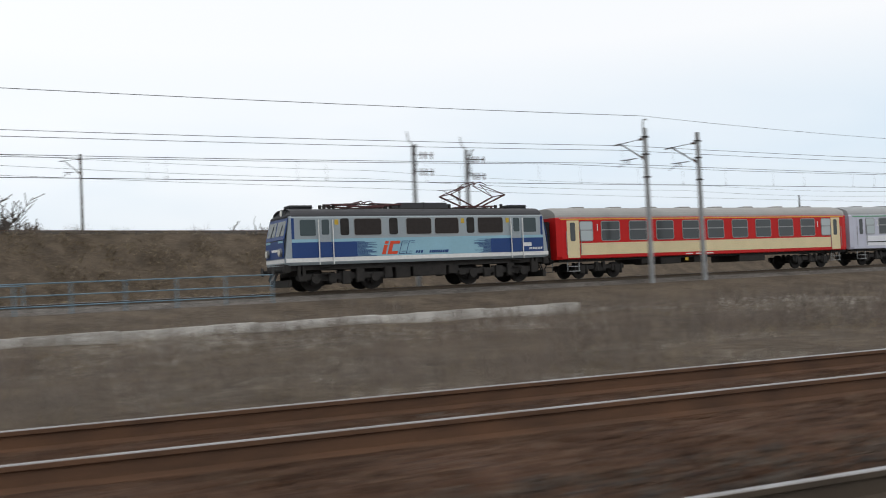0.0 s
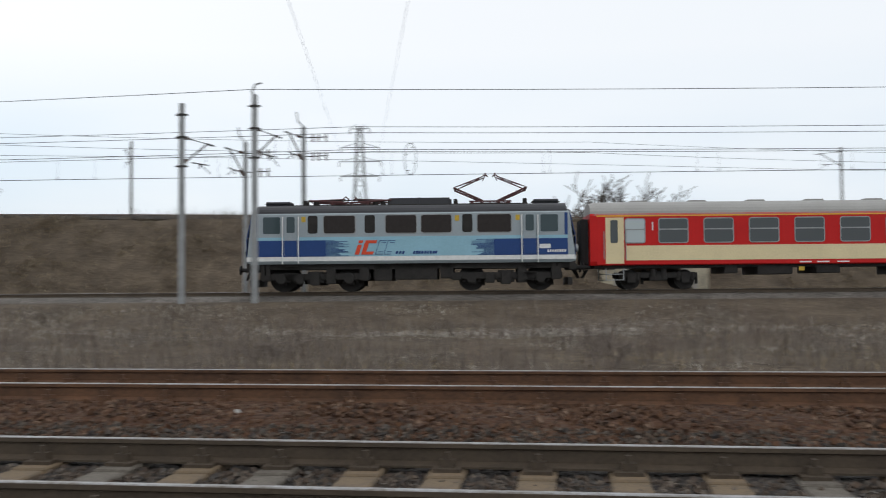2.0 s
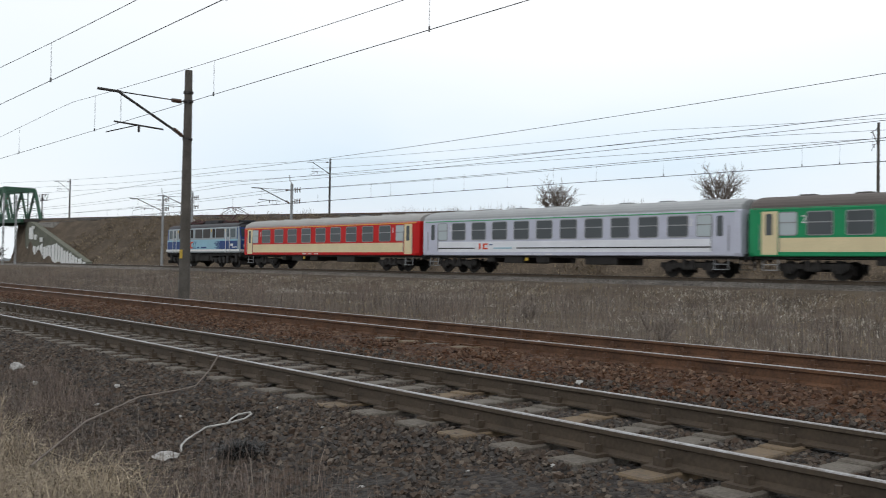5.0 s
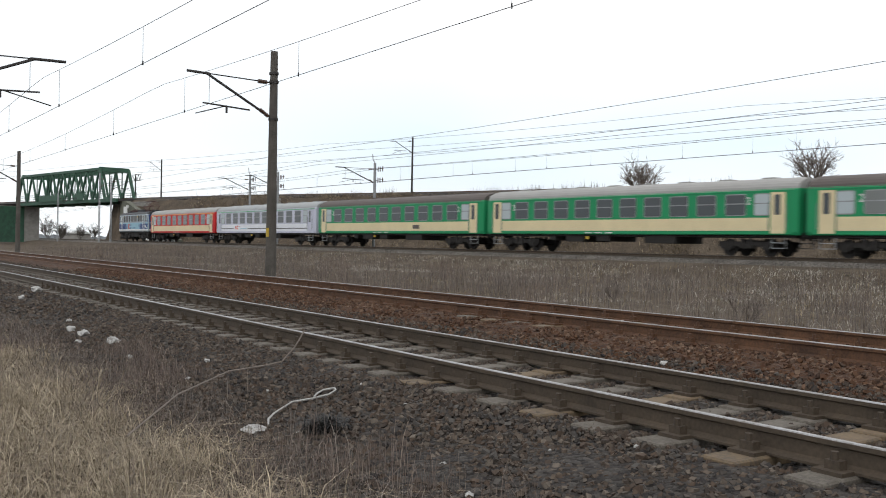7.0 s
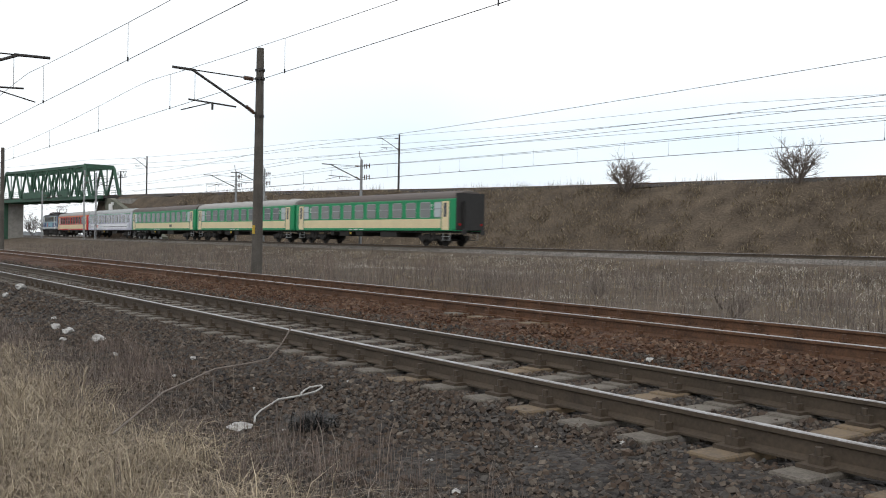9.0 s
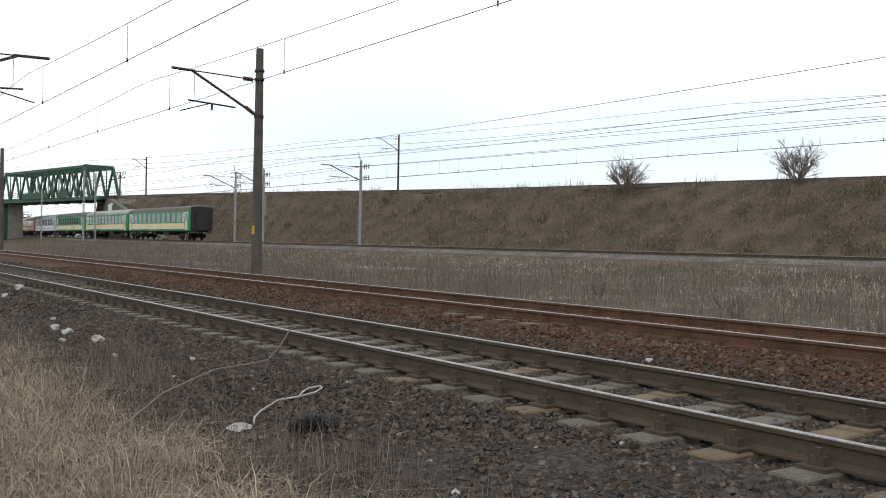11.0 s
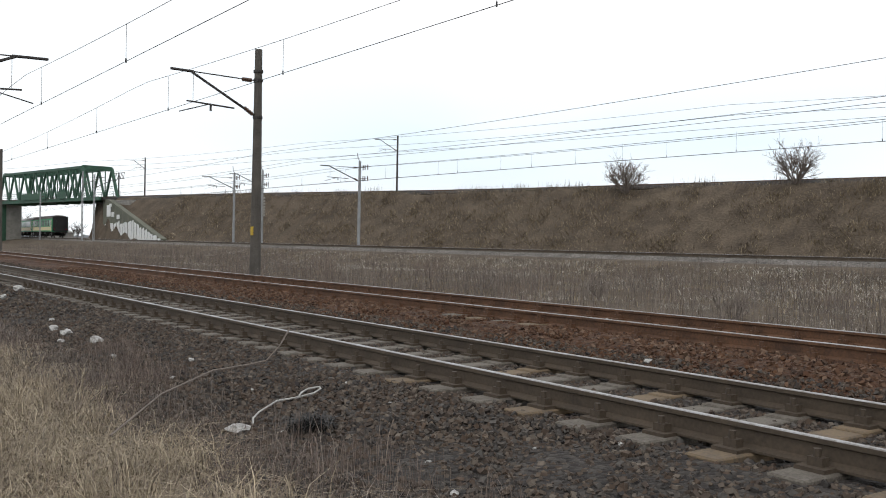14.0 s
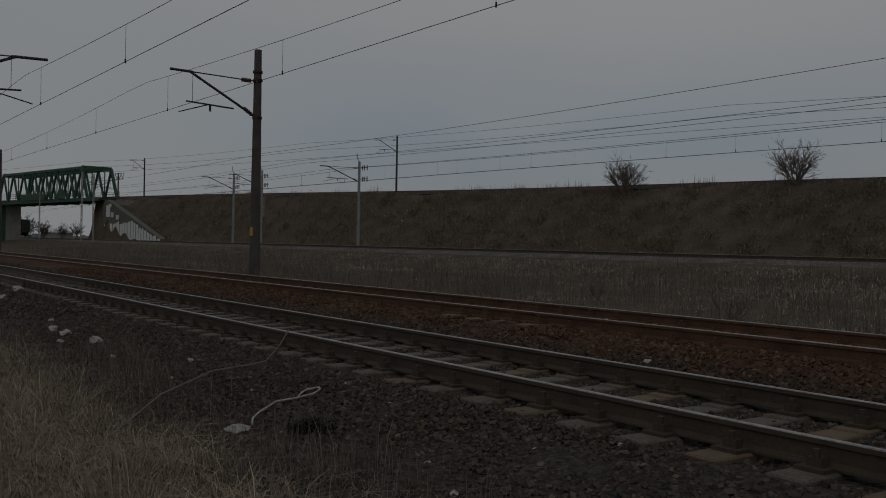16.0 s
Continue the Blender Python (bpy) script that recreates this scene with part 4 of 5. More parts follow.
def abutments():
    ab = thing("bridge_abutment", "weathered concrete bridge abutment with sloping graffiti-covered wing wall", "abutment")
    ab["kind"] = "structure"
    bm = bmesh.new()
    m = Matrix.Translation(BA) @ Matrix.Rotation(math.atan2(BD.y, BD.x), 4, "Z")
    box(bm, -12.0, -3.6, -4.4, 1.0, 0.6, 7.8, 0.05, m)
    part("pier", bm, M_CONC, ab)
    # wing wall beside the far line, falling with the bank
    w0, w1 = Vector((-158.9, 61.2, 0)), Vector((-125.0, 56.3, 0))
    bm = bmesh.new()
    vs = []
    for dy in (0.0, 0.9):
        for p, z in ((w0, 0.6), (w1, 0.6), (w1, 1.5), (w0 + Vector((3.39, -0.49, 0)), 7.9), (w0, 8.0)):
            vs.append(bm.verts.new((p.x, p.y + dy, z)))
    bm.faces.new(vs[:5]), bm.faces.new(vs[5:][::-1])
    for i in range(5):
        bm.faces.new((vs[i], vs[(i + 1) % 5], vs[5 + (i + 1) % 5], vs[5 + i]))
    bmesh.ops.recalc_face_normals(bm, faces=bm.faces[:])
    ww = part("wing_wall", bm, M_WING, ab, "sloping concrete wing wall")
    rng = random.Random(4)
    x = w0.x + 1.5
    while x < w1.x - 1.5:
        top = 7.9 - (x - w0.x - 3.4) * 0.21 if x > w0.x + 3.4 else 7.4
        h = min(3.2, top - 1.4)
        wd = rng.uniform(1.2, 2.1)
        bm = bmesh.new()
        wy = lambda q: w0.y + (w1.y - w0.y) * (q - w0.x) / 33.9
        vs = [bm.verts.new((x + a * wd, wy(x + a * wd) - 0.06, 1.1 + b * h * rng.uniform(0.8, 1.0))) for a, b in ((0, 0.02), (0.95, 0.05), (1, 0.5), (0.9, 1), (0.1, 0.95), (0.2, 0.5))]
        f = bm.faces.new(vs)
        ex = bmesh.ops.extrude_face_region(bm, geom=[f])
        bmesh.ops.translate(bm, vec=(0, 0.05, 0), verts=[g for g in ex["geom"] if isinstance(g, bmesh.types.BMVert)])
        bmesh.ops.recalc_face_normals(bm, faces=bm.faces[:])
        part("graffiti_patch", bm, M_WHITE, ww, "white sprayed graffiti shape")
        x += wd + rng.uniform(0.05, 0.2)
    for x, z, w, h in ((-155.2, 5.0, 1.6, 1.9), (-152.0, 4.9, 0.8, 0.8), (-148.6, 4.5, 0.9, 0.7), (-153.6, 6.6, 0.8, 0.5)):
        bm = bmesh.new()
        y = w0.y + (w1.y - w0.y) * (x - w0.x) / 33.9
        box(bm, x, x + w, y - 0.3, y + 0.1, z, z + h, 0.015)
        part("graffiti_patch", bm, M_WHITE, ww)
    a2 = thing("bridge_abutment", "green-stained concrete abutment under the bridge end", "abutment")
    a2["kind"] = "structure"
    bm = bmesh.new()
    m = Matrix.Translation(BB) @ Matrix.Rotation(math.atan2(BD.y, BD.x), 4, "Z")
    box(bm, -0.5, 6.0, -1.6, 8.0, 0.4, 7.8, 0.05, m)
    part("pier", bm, M_CONC, a2)
    bm = bmesh.new()
    box(bm, -0.58, -0.48, 1.5, 8.1, 0.4, 7.7, 0, m)
    box(bm, -0.6, 5.9, 8.0, 8.1, 0.4, 7.7, 0, m)
    part("green_facing", bm, M_GREEN_ST, a2, "green painted facing")


abutments()


# ---- poles and overhead line ----
def lattice_or_mast(name, x, y, z0, top, r0, r1, material, label, group, square=False):
    p = thing(name, label, "pole", group, Matrix.Translation((x, y, z0)))
    bm = bmesh.new()
    if square:
        for s in (-1, 1):
            beam(bm, (s * r0, 0, 0), (s * r1, 0, top - z0), 0.05, 0.2)
        n = max(4, int((top - z0) / 0.9))
        for i in range(n):
            za, zb = i * (top - z0) / n, (i + 1) * (top - z0) / n
            beam(bm, (-r0, 0, za), (r0, 0, zb), 0.035, 0.05)
    else:
        rod(bm, (0, 0, -0.4), (0, 0, top - z0), r0, r1, 12)
    part("mast", bm, material, p)
    return p


def cantilever(p, d, z, reach, drop=1.35, low=True, side=0.0):
    """A bracket on a mast: a level tie, a strut, a registration arm and insulators, in the mast's space."""
    d = Vector((d[0], d[1], 0)).normalized()
    tip = d * reach + Vector((0, 0, z))
    bm = bmesh.new()
    rod(bm, (0, 0, z - 0.08), tip, 0.022, n=5)
    rod(bm, (0, 0, z - drop), d * (reach * 0.78) + Vector((0, 0, z - 0.02)), 0.045, n=6)
    rod(bm, d * (reach * 0.75) + Vector((0, 0, z - 0.02)), tip, 0.045, n=6)
    arm = part("bracket_arm", bm, M_DARKST, p, "dark steel bracket arm")
    for a, b in ((d * 0.25 + Vector((0, 0, z - 0.08)), d * 0.6 + Vector((0, 0, z - 0.07))), (d * 0.2 + Vector((0, 0, z - drop + 0.1)), d * 0.5 + Vector((0, 0, z - drop + 0.3)))):
        bm = bmesh.new()
        rod(bm, a, b, 0.03, n=6)
        for i in range(4):
            q = Vector(a).lerp(b, (i + 0.5) / 4)
            rod(bm, q - d * 0.03, q + d * 0.03, 0.075, n=8)
        part("insulator", bm, M_INSUL, p, "brown porcelain insulator")
    if low:
        bm = bmesh.new()
        rod(bm, d * (reach * 0.28) + Vector((0, 0, z - drop * 0.82)), d * (reach * 0.82) + Vector((0, 0, z - drop * 0.75)), 0.03, n=5)
        rod(bm, d * (reach * 0.55) + Vector((0, 0, z - drop * 0.77)), d * (reach * 0.9) + Vector((0, 0, z - drop * 1.03)), 0.02, n=5)
        rod(bm, d * (reach * 0.55) + Vector((0, 0, z - drop * 0.77)), d * (reach * 0.55) + Vector((0, 0, z - drop * 0.95)), 0.04, n=5)
        rod(bm, d * (reach * 0.75) + Vector((0, 0, z - 0.05)), d * (reach * 0.75) + Vector((0, 0, z - drop * 0.76)), 0.008, n=4)
        part("registration_arm", bm, M_DARKST, p)
    return arm


def collar(p, z, r):
    bm = bmesh.new()
    rod(bm, (0, 0, z - 0.04), (0, 0, z + 0.04), r, n=12)
    box(bm, -r - 0.08, r + 0.08, -0.03, 0.03, z - 0.03, z + 0.03)
    part("clamp", bm, M_DARKST, p)


OVER = "poles of the near tracks"
near_pole = lattice_or_mast("catenary_pole", -28.9, 16.5, 0.1, 8.22, 0.2, 0.125, M_POLE, "dark weathered concrete catenary pole with yellow mark", OVER)
cantilever(near_pole, -NOR, 7.1, 3.1)
for z in (7.05, 5.75, 7.35):
    collar(near_pole, z, 0.17)
bm = bmesh.new()
box(bm, 0.0, 0.1, -0.205, -0.1, 1.65, 1.95)
part("yellow_mark", bm, M_YELLOW, near_pole, "yellow painted mark")
for a, l, d in ((78.5, 13.4, -1), (30.5, 2.4, 1), (88.0, 2.4, 1)):
    q = near(a, l)
    p = lattice_or_mast("catenary_pole", q.x, q.y, 0.0, 8.2, 0.2, 0.13, M_POLE, "weathered concrete catenary pole beside the near tracks", OVER)
    cantilever(p, NOR * d, 7.1 if d < 0 else 7.0, 3.1 if d < 0 else 4.1)


def catenary(lat, zc, spans, name):
    """A contact wire, its messenger and droppers over a near track."""
    zm = zc + 1.12
    wire("contact_wire", [near(a, lat, zc) for a in np.arange(-80, 301, 20.0)], 0.009)
    pts, drops = [], []
    for a in np.arange(-80, 301, 2.0):
        k = min(spans, key=lambda s: abs(s - a))
        u = min(1.0, abs(a - k) / 28.0)
        pts.append(near(a, lat, zm - 0.55 * (1 - (1 - u) ** 2)))
    wire("messenger_wire", pts, 0.008)
    bm = bmesh.new()
    for i in range(2, len(pts) - 2, 4):
        a = -80 + 2.0 * i
        rod(bm, near(a, lat, zc), pts[i], 0.005, n=4)
        rod(bm, near(a, lat, zc - 0.03), near(a, lat, zc + 0.06), 0.02, n=4)
    tagged(part("wire_droppers", bm, M_WIRE), "thin droppers between contact and messenger wires", "overhead wire", kind="stuff")


catenary(T2[0], 5.48, (-27, 30.5, 78.5, 140, 200, 260), "second track")
catenary(T1[0], 5.3, (-30, 30.5, 88, 145, 205, 265), "near track")

FAR = "poles of the far line"
LINE_POLES = [(-12.6, 41.0, 1.0, 9.7), (-9.35, 41.0, 1.0, 10.05), (62.2, 41.2, 1.0, 9.7), (66.2, 41.2, 1.0, 9.6)]
for x, y, z0, top in LINE_POLES:
    p = lattice_or_mast("catenary_pole", x, y, z0, top, 0.16, 0.13, M_GALV, "pale grey catenary pole standing before the far line", FAR)
    cantilever(p, (0.15, 1), top - z0 - 1.4 if x < 0 else top - z0 - 0.5, 3.4)
    for z in (top - z0 - 0.5, top - z0 - 1.5, top - z0 - 2.8):
        collar(p, z, 0.2)
    if x in (-9.35, 62.2):
        bm = bmesh.new()
        rod(bm, (0, 0, top - z0 - 0.1), (-0.12, 0, top - z0 + 0.15), 0.05, n=6)
        rod(bm, (-0.12, 0, top - z0 + 0.15), (0.02, 0.1, top - z0 + 0.5), 0.05, n=6)
        rod(bm, (0.02, 0.1, top - z0 + 0.5), (0.3, 0.1, top - z0 + 0.55), 0.04, n=6)
        part("top_bracket", bm, M_GALV, p)
BEHIND = [(51.4, 49.2, 1.0, 9.6), (55.0, 49.2, 1.0, 9.4), (-68.8, 49.8, 1.0, 8.85), (-96.8, 52.4, 1.0, 9.2), (-8.6, 49.2, 1.0, 10.0), (-11.7, 49.2, 1.0, 9.2), (-91.5, 53.0, 1.0, 9.3)]
for x, y, z0, top in BEHIND:
    p = lattice_or_mast("catenary_pole", x, y, z0, top, 0.15, 0.12, M_GALV, "grey catenary pole behind the far line", FAR)
    cantilever(p, (-0.45, -1), top - z0 - 0.5, 1.7 if abs(x) < 20 else 3.6)
    for z in (top - z0 - 0.6, top - z0 - 1.6):
        bm = bmesh.new()
        rod(bm, (-0.1, 0, z), (1.3, 0, z + 0.05), 0.03, n=5)
        fb = part("feeder_bracket", bm, M_DARKST, p, "feeder bracket with insulators")
        for q in (0.5, 0.8, 1.2):
            bm = bmesh.new()
            rod(bm, (q, 0, z - 0.22), (q, 0, z + 0.22), 0.05, n=6)
            part("insulator", bm, M_INSUL, fb)
    bm = bmesh.new()
    rod(bm, (0, 0, top - z0), (-0.3, 0, top - z0 + 0.3), 0.04, n=6)
    rod(bm, (-0.3, 0, top - z0 + 0.3), (-0.4, 0, top - z0 + 0.8), 0.04, n=6)
    part("top_bracket", bm, M_GALV, p)
bm = bmesh.new()
for i in range(7):
    rod(bm, (0.35, 0, 3.2 + i * 0.32), (0.35, 0, 3.42 + i * 0.32), 0.16, n=10)
part("tension_weight", bm, M_CONC, p, "stack of concrete tension weights")

for x, y, top in ((-145.0, 52.6, 11.6), (-140.2, 52.6, 11.0), (-172.0, 55.0, 9.4)):
    p = lattice_or_mast("lattice_mast", x, y, 0.8, top, 0.26, 0.2, M_GALV, "slim grey lattice mast beside the far line before the bridge", FAR, True)
    cantilever(p, (0.2, 1), top - 1.6, 3.2)
boom = lattice_or_mast("boom_mast", -168.0, 67.5, 0.8, 13.4, 0.14, 0.12, M_DARKST, "dark mast carrying a short lattice boom near the bridge", FAR)
bm = bmesh.new()
for z in (11.4, 12.5):
    beam(bm, (-2.6, 0, z), (2.6, 0, z), 0.08, 0.08)
for i in range(8):
    beam(bm, (-2.6 + i * 0.65, 0, 11.4 if i % 2 else 12.5), (-1.95 + i * 0.65, 0, 12.5 if i % 2 else 11.4), 0.06, 0.06)
part("lattice_boom", bm, M_DARKST, boom, "short lattice boom")

TOPLINE = "poles on the embankment"
for x, dy, top, arm in ((-30.0, 1.2, 14.6, 1), (39.2, 0.5, 15.6, 1), (86, -2.0, 13.6, 1), (146, -14, 12.3, 0), (-94.2, 0.2, 15.2, -1), (-155.5, 2.0, 15.4, -1)):
    y = crest_y(x) + 1.2 + dy
    z0 = float(ground_z(x, y)) - 0.1
    p = lattice_or_mast("catenary_pole", x, y, z0, top, 0.14, 0.11, M_POLE if arm > 0 else M_DARKST, "slim catenary pole on top of the embankment", TOPLINE)
    if arm:
        cantilever(p, (-0.6 * abs(arm), 1.0 if arm > 0 else -0.3), top - z0 - 0.4, 3.2, 1.6)


def sagged(pts, sag, per=12):
    """A line of points hung between supports."""
    out = []
    for a, b in zip(pts, pts[1:]):
        for i in range(per):
            u = i / per
            q = Vector(a).lerp(Vector(b), u)
            q.z -= sag * 4 * u * (1 - u)
            out.append(tuple(q))
    return out + [tuple(pts[-1])]


def along_line(s0, s1, step, off, z):
    return [(*on_line(s, off)[0][:2], z) for s in np.arange(s0, s1 + 1, step)]


wire("contact_wire", along_line(-240, 400, 10, 0.1, 6.86), 0.015)
wire("messenger_wire", sagged(along_line(-265, 400, 66, -0.1, 8.1), 0.25), 0.015)
wire("messenger_wire", sagged(along_line(-265, 400, 66, 4.2, 8.6), 0.25), 0.015)
wire("contact_wire", along_line(-240, 400, 10, 4.3, 7.35), 0.015)
wire("feeder_wire", sagged(along_line(-265, 400, 66, -2.6, 8.5), 0.25), 0.014)
wire("feeder_wire", sagged(along_line(-265, 400, 66, -2.9, 8.72), 0.25), 0.014)
wire("feeder_wire", sagged([(62, 41.2, 10.4), (-9.4, 41, 10.3), (-75, 44, 9.6), (-140, 50, 9.4), (-200, 56, 9.4)], 0.3), 0.016)
wire("feeder_wire", sagged([(320, 41.2, 10.3), (128, 41.2, 10.4), (62, 41.2, 10.4)], 0.7), 0.012)
bm = bmesh.new()
for s in np.arange(-40, 240, 8.0):
    for o, z0, z1 in ((0.0, 6.86, 7.95), (4.25, 7.35, 8.45)):
        q, h = on_line(s, o)
        rod(bm, (q.x, q.y, z0), (q.x, q.y, z1), 0.006, n=3)
        rod(bm, (q.x, q.y, z0), (q.x, q.y, z0 + 0.12), 0.025, n=4)
tagged(part("wire_droppers", bm, M_WIRE), "thin droppers hanging from messenger wires", "overhead wire", kind="stuff")


def along_crest(off, z, step=10.0):
    return [(x, crest_y(x) + off, z) for x in np.arange(260, -320, -step)]


for off, zc, zm in ((3.6, 13.4, 14.6),):
    wire("contact_wire", along_crest(off, zc), 0.02)
    wire("messenger_wire", sagged(along_crest(off, zm, 62.0), 0.4), 0.02)
wire("feeder_wire", sagged(along_crest(2.0, 15.4, 62.0), 0.4), 0.018)

# a loop of spare wire hanging from the upper line
bm = bmesh.new()
loop = [Vector((-5.2 + 0.55 * math.cos(a), 87.0, 13.3 + 1.5 * math.sin(a))) for a in np.linspace(0, 2 * math.pi, 25)]
for a, b in zip(loop, loop[1:]):
    rod(bm, a, b, 0.035, n=5)
for i in range(3, 24, 4):
    rod(bm, loop[i], loop[i] + Vector((0.28 if loop[i].x < -5.2 else -0.28, 0, 0)), 0.04, n=5)
tagged(part("wire_loop", bm, M_DARKST), "oval loop of spare wire hanging at the upper line", "wire loop")


def pylon():
    x0, y0 = -28.3, 248.0
    p = thing("transmission_tower", "distant grey lattice high-voltage tower", "transmission tower", m=Matrix.Translation((x0, y0, 0.8)))
    bm = bmesh.new()
    lv = [(0, 3.6), (8, 2.9), (15, 2.3), (21, 1.8), (27, 1.4), (31, 1.15), (35, 1.0), (39, 0.85), (43, 0.6)]
    for (z0, a), (z1, b) in zip(lv, lv[1:]):
        for sx, sy in ((1, 1), (1, -1), (-1, 1), (-1, -1)):
            beam(bm, (sx * a, sy * a, z0), (sx * b, sy * b, z1), 0.22, 0.22)
        for s in (-1, 1):
            beam(bm, (-a, s * a, z0), (b, s * b, z1), 0.12, 0.12)
            beam(bm, (a, s * a, z0), (-b, s * b, z1), 0.12, 0.12)
            beam(bm, (s * a, -a, z0), (s * b, b, z1), 0.12, 0.12)
        for s in (-1, 1):
            beam(bm, (-b, s * b, z1), (b, s * b, z1), 0.12, 0.12)
    part("lattice_body", bm, M_GALV, p)
    for z, w in ((29.6, 5.2), (33.6, 5.6), (37.4, 5.0), (42.4, 2.6)):
        for s in (-1, 1):
            bm = bmesh.new()
            beam(bm, (0, 0.5, z), (s * w, 0, z), 0.15, 0.15)
            beam(bm, (0, -0.5, z), (s * w, 0, z), 0.15, 0.15)
            beam(bm, (s * 0.8, 0, z + 1.2), (s * w, 0, z), 0.12, 0.12)
            arm = part("cross_arm", bm, M_GALV, p)
            bm = bmesh.new()
            rod(bm, (s * w, 0, z - 1.4), (s * w, 0, z), 0.12, n=6)
            part("insulator", bm, M_INSUL, arm)
    for s, xe in ((-1, -14.5), (1, -4.6)):
        wire("power_line", [(x0 + s * 5.2, y0, 37.0), (xe, 76, 25), (xe + 5, 20, 24), (xe + 10, -60, 26)], 0.02, "thin high-voltage conductor high over the tracks", "power lines")


pylon()


# ---- culvert, railing and low wall ----
def culvert():
    cu = thing("culvert", "old plastered masonry culvert with a round arch", "culvert")
    cu["kind"] = "structure"
    y0, y1 = 81.0, 86.0
    xc, r, zb = 16.2, 3.2, 0.7
    bm = bmesh.new()
    n = 14
    arc = [(xc + r * math.cos(math.pi * i / n), 1.05 + 2.45 * math.sin(math.pi * i / n)) for i in range(n + 1)]
    out = []
    for x, z in arc:
        u = (x - (xc - 4.6)) / 9.2
        out.append((xc + (x - xc) / r * 4.6, 4.75))
    for y in (y0, y0 + 0.6):
        for i in range(n):
            q = [arc[i], arc[i + 1], out[i + 1], out[i]]
            bm.faces.new([bm.verts.new((a, y, b)) for a, b in q])
        for s in (-1, 1):
            e = arc[0] if s > 0 else arc[-1]
            bm.faces.new([bm.verts.new(v) for v in ((e[0], y, zb), (xc + s * 4.6, y, zb), (xc + s * 4.6, y, 4.75), (e[0], y, e[1]))])
    box(bm, xc - 5.0, xc + 5.0, y0 - 0.15, y0 + 0.75, 4.75, 5.0)
    box(bm, xc - 4.6, xc - 4.55, y0, y1 + 3, zb, 4.75)
    box(bm, xc + 4.55, xc + 4.6, y0, y1 + 3, zb, 4.75)
    bmesh.ops.recalc_face_normals(bm, faces=bm.faces[:])
    part("headwall", bm, M_CULV, cu, "stained pale plaster headwall")
    # barrel and its closed back in a darker tone than the headwall
    bm = bmesh.new()
    for i in range(n):
        a, b = arc[i], arc[i + 1]
        bm.faces.new([bm.verts.new(v) for v in ((a[0], y0 + 0.6, a[1]), (b[0], y0 + 0.6, b[1]), (b[0], y1, b[1]), (a[0], y1, a[1]))])
    bm.faces.new([bm.verts.new((a, y1, b)) for a, b in arc])
    part("barrel", bm, M_DARKCONC, cu, "dark arch barrel closed at the back")
    bm = bmesh.new()
    for i in range(n):
        a, b = arc[i], arc[i + 1]
        k = lambda p, g: (xc + (p[0] - xc) * g, 1.05 + (p[1] - 1.05) * g)
        q = [a, b, k(b, 1.13), k(a, 1.13)]
        bm.faces.new([bm.verts.new((x, y0 - 0.06, z)) for x, z in q])
    part("arch_ring", bm, M_CONC, cu, "grey stone arch ring")
    bm = bmesh.new()
    for z in (5.5, 6.0):
        rod(bm, (xc - 6, y0 + 2, z), (xc + 6, y0 + 2, z), 0.04, n=5)
    for i in range(7):
        rod(bm, (xc - 6 + i * 2, y0 + 2, 3.4), (xc - 6 + i * 2, y0 + 2, 6.05), 0.04, n=5)
    part("parapet_rail", bm, M_DARKST, cu)


M_CULV = mat("stained_plaster", (0.42, 0.37, 0.27), (0.2, 0.18, 0.14), 0.9, 0, 0.9, 12, spread=0.35)
M_DARKCONC = mat("dark_masonry", (0.07, 0.065, 0.06), (0.03, 0.028, 0.025), 0.95)
culvert()


def blue_railing(x0, x1, y, z):
    ra = thing("railing", "pale blue tubular steel railing beside the far line", "railing", "railings at the culvert")
    n = int((x1 - x0) / 2)
    for i in range(n + 1):
        x = x0 + i * (x1 - x0) / n
        bm = bmesh.new()
        rod(bm, (x, y, z - 0.35), (x, y, z + 1.1), 0.035, n=6)
        part("post", bm, M_BLUE_ST, ra)
    for q in (0.15, 0.6, 1.1):
        bm = bmesh.new()
        rod(bm, (x0, y, z + q), (x1, y, z + q), 0.028, n=6)
        part("rail_bar", bm, M_BLUE_ST, ra)


blue_railing(27.0, 40.0, 41.6, 1.05)
blue_railing(22.0, 30.0, 48.2, 1.05)

M_WALL = mat("pale_stained_concrete", (0.62, 0.6, 0.56), (0.3, 0.28, 0.25), 0.9, 0, 0.8, 10, spread=0.4)
lw = thing("concrete_wall", "low pale concrete drain wall among dead weeds", "wall")
lw["kind"] = "structure"
for i in range(15):
    bm = bmesh.new()
    box(bm, 27.0 + i * 1.6, 28.57 + i * 1.6, 33.0, 33.3, -0.4, 0.3 + 0.02 * (i % 3), 0.02)
    part("wall_panel", bm, M_WALL, lw)


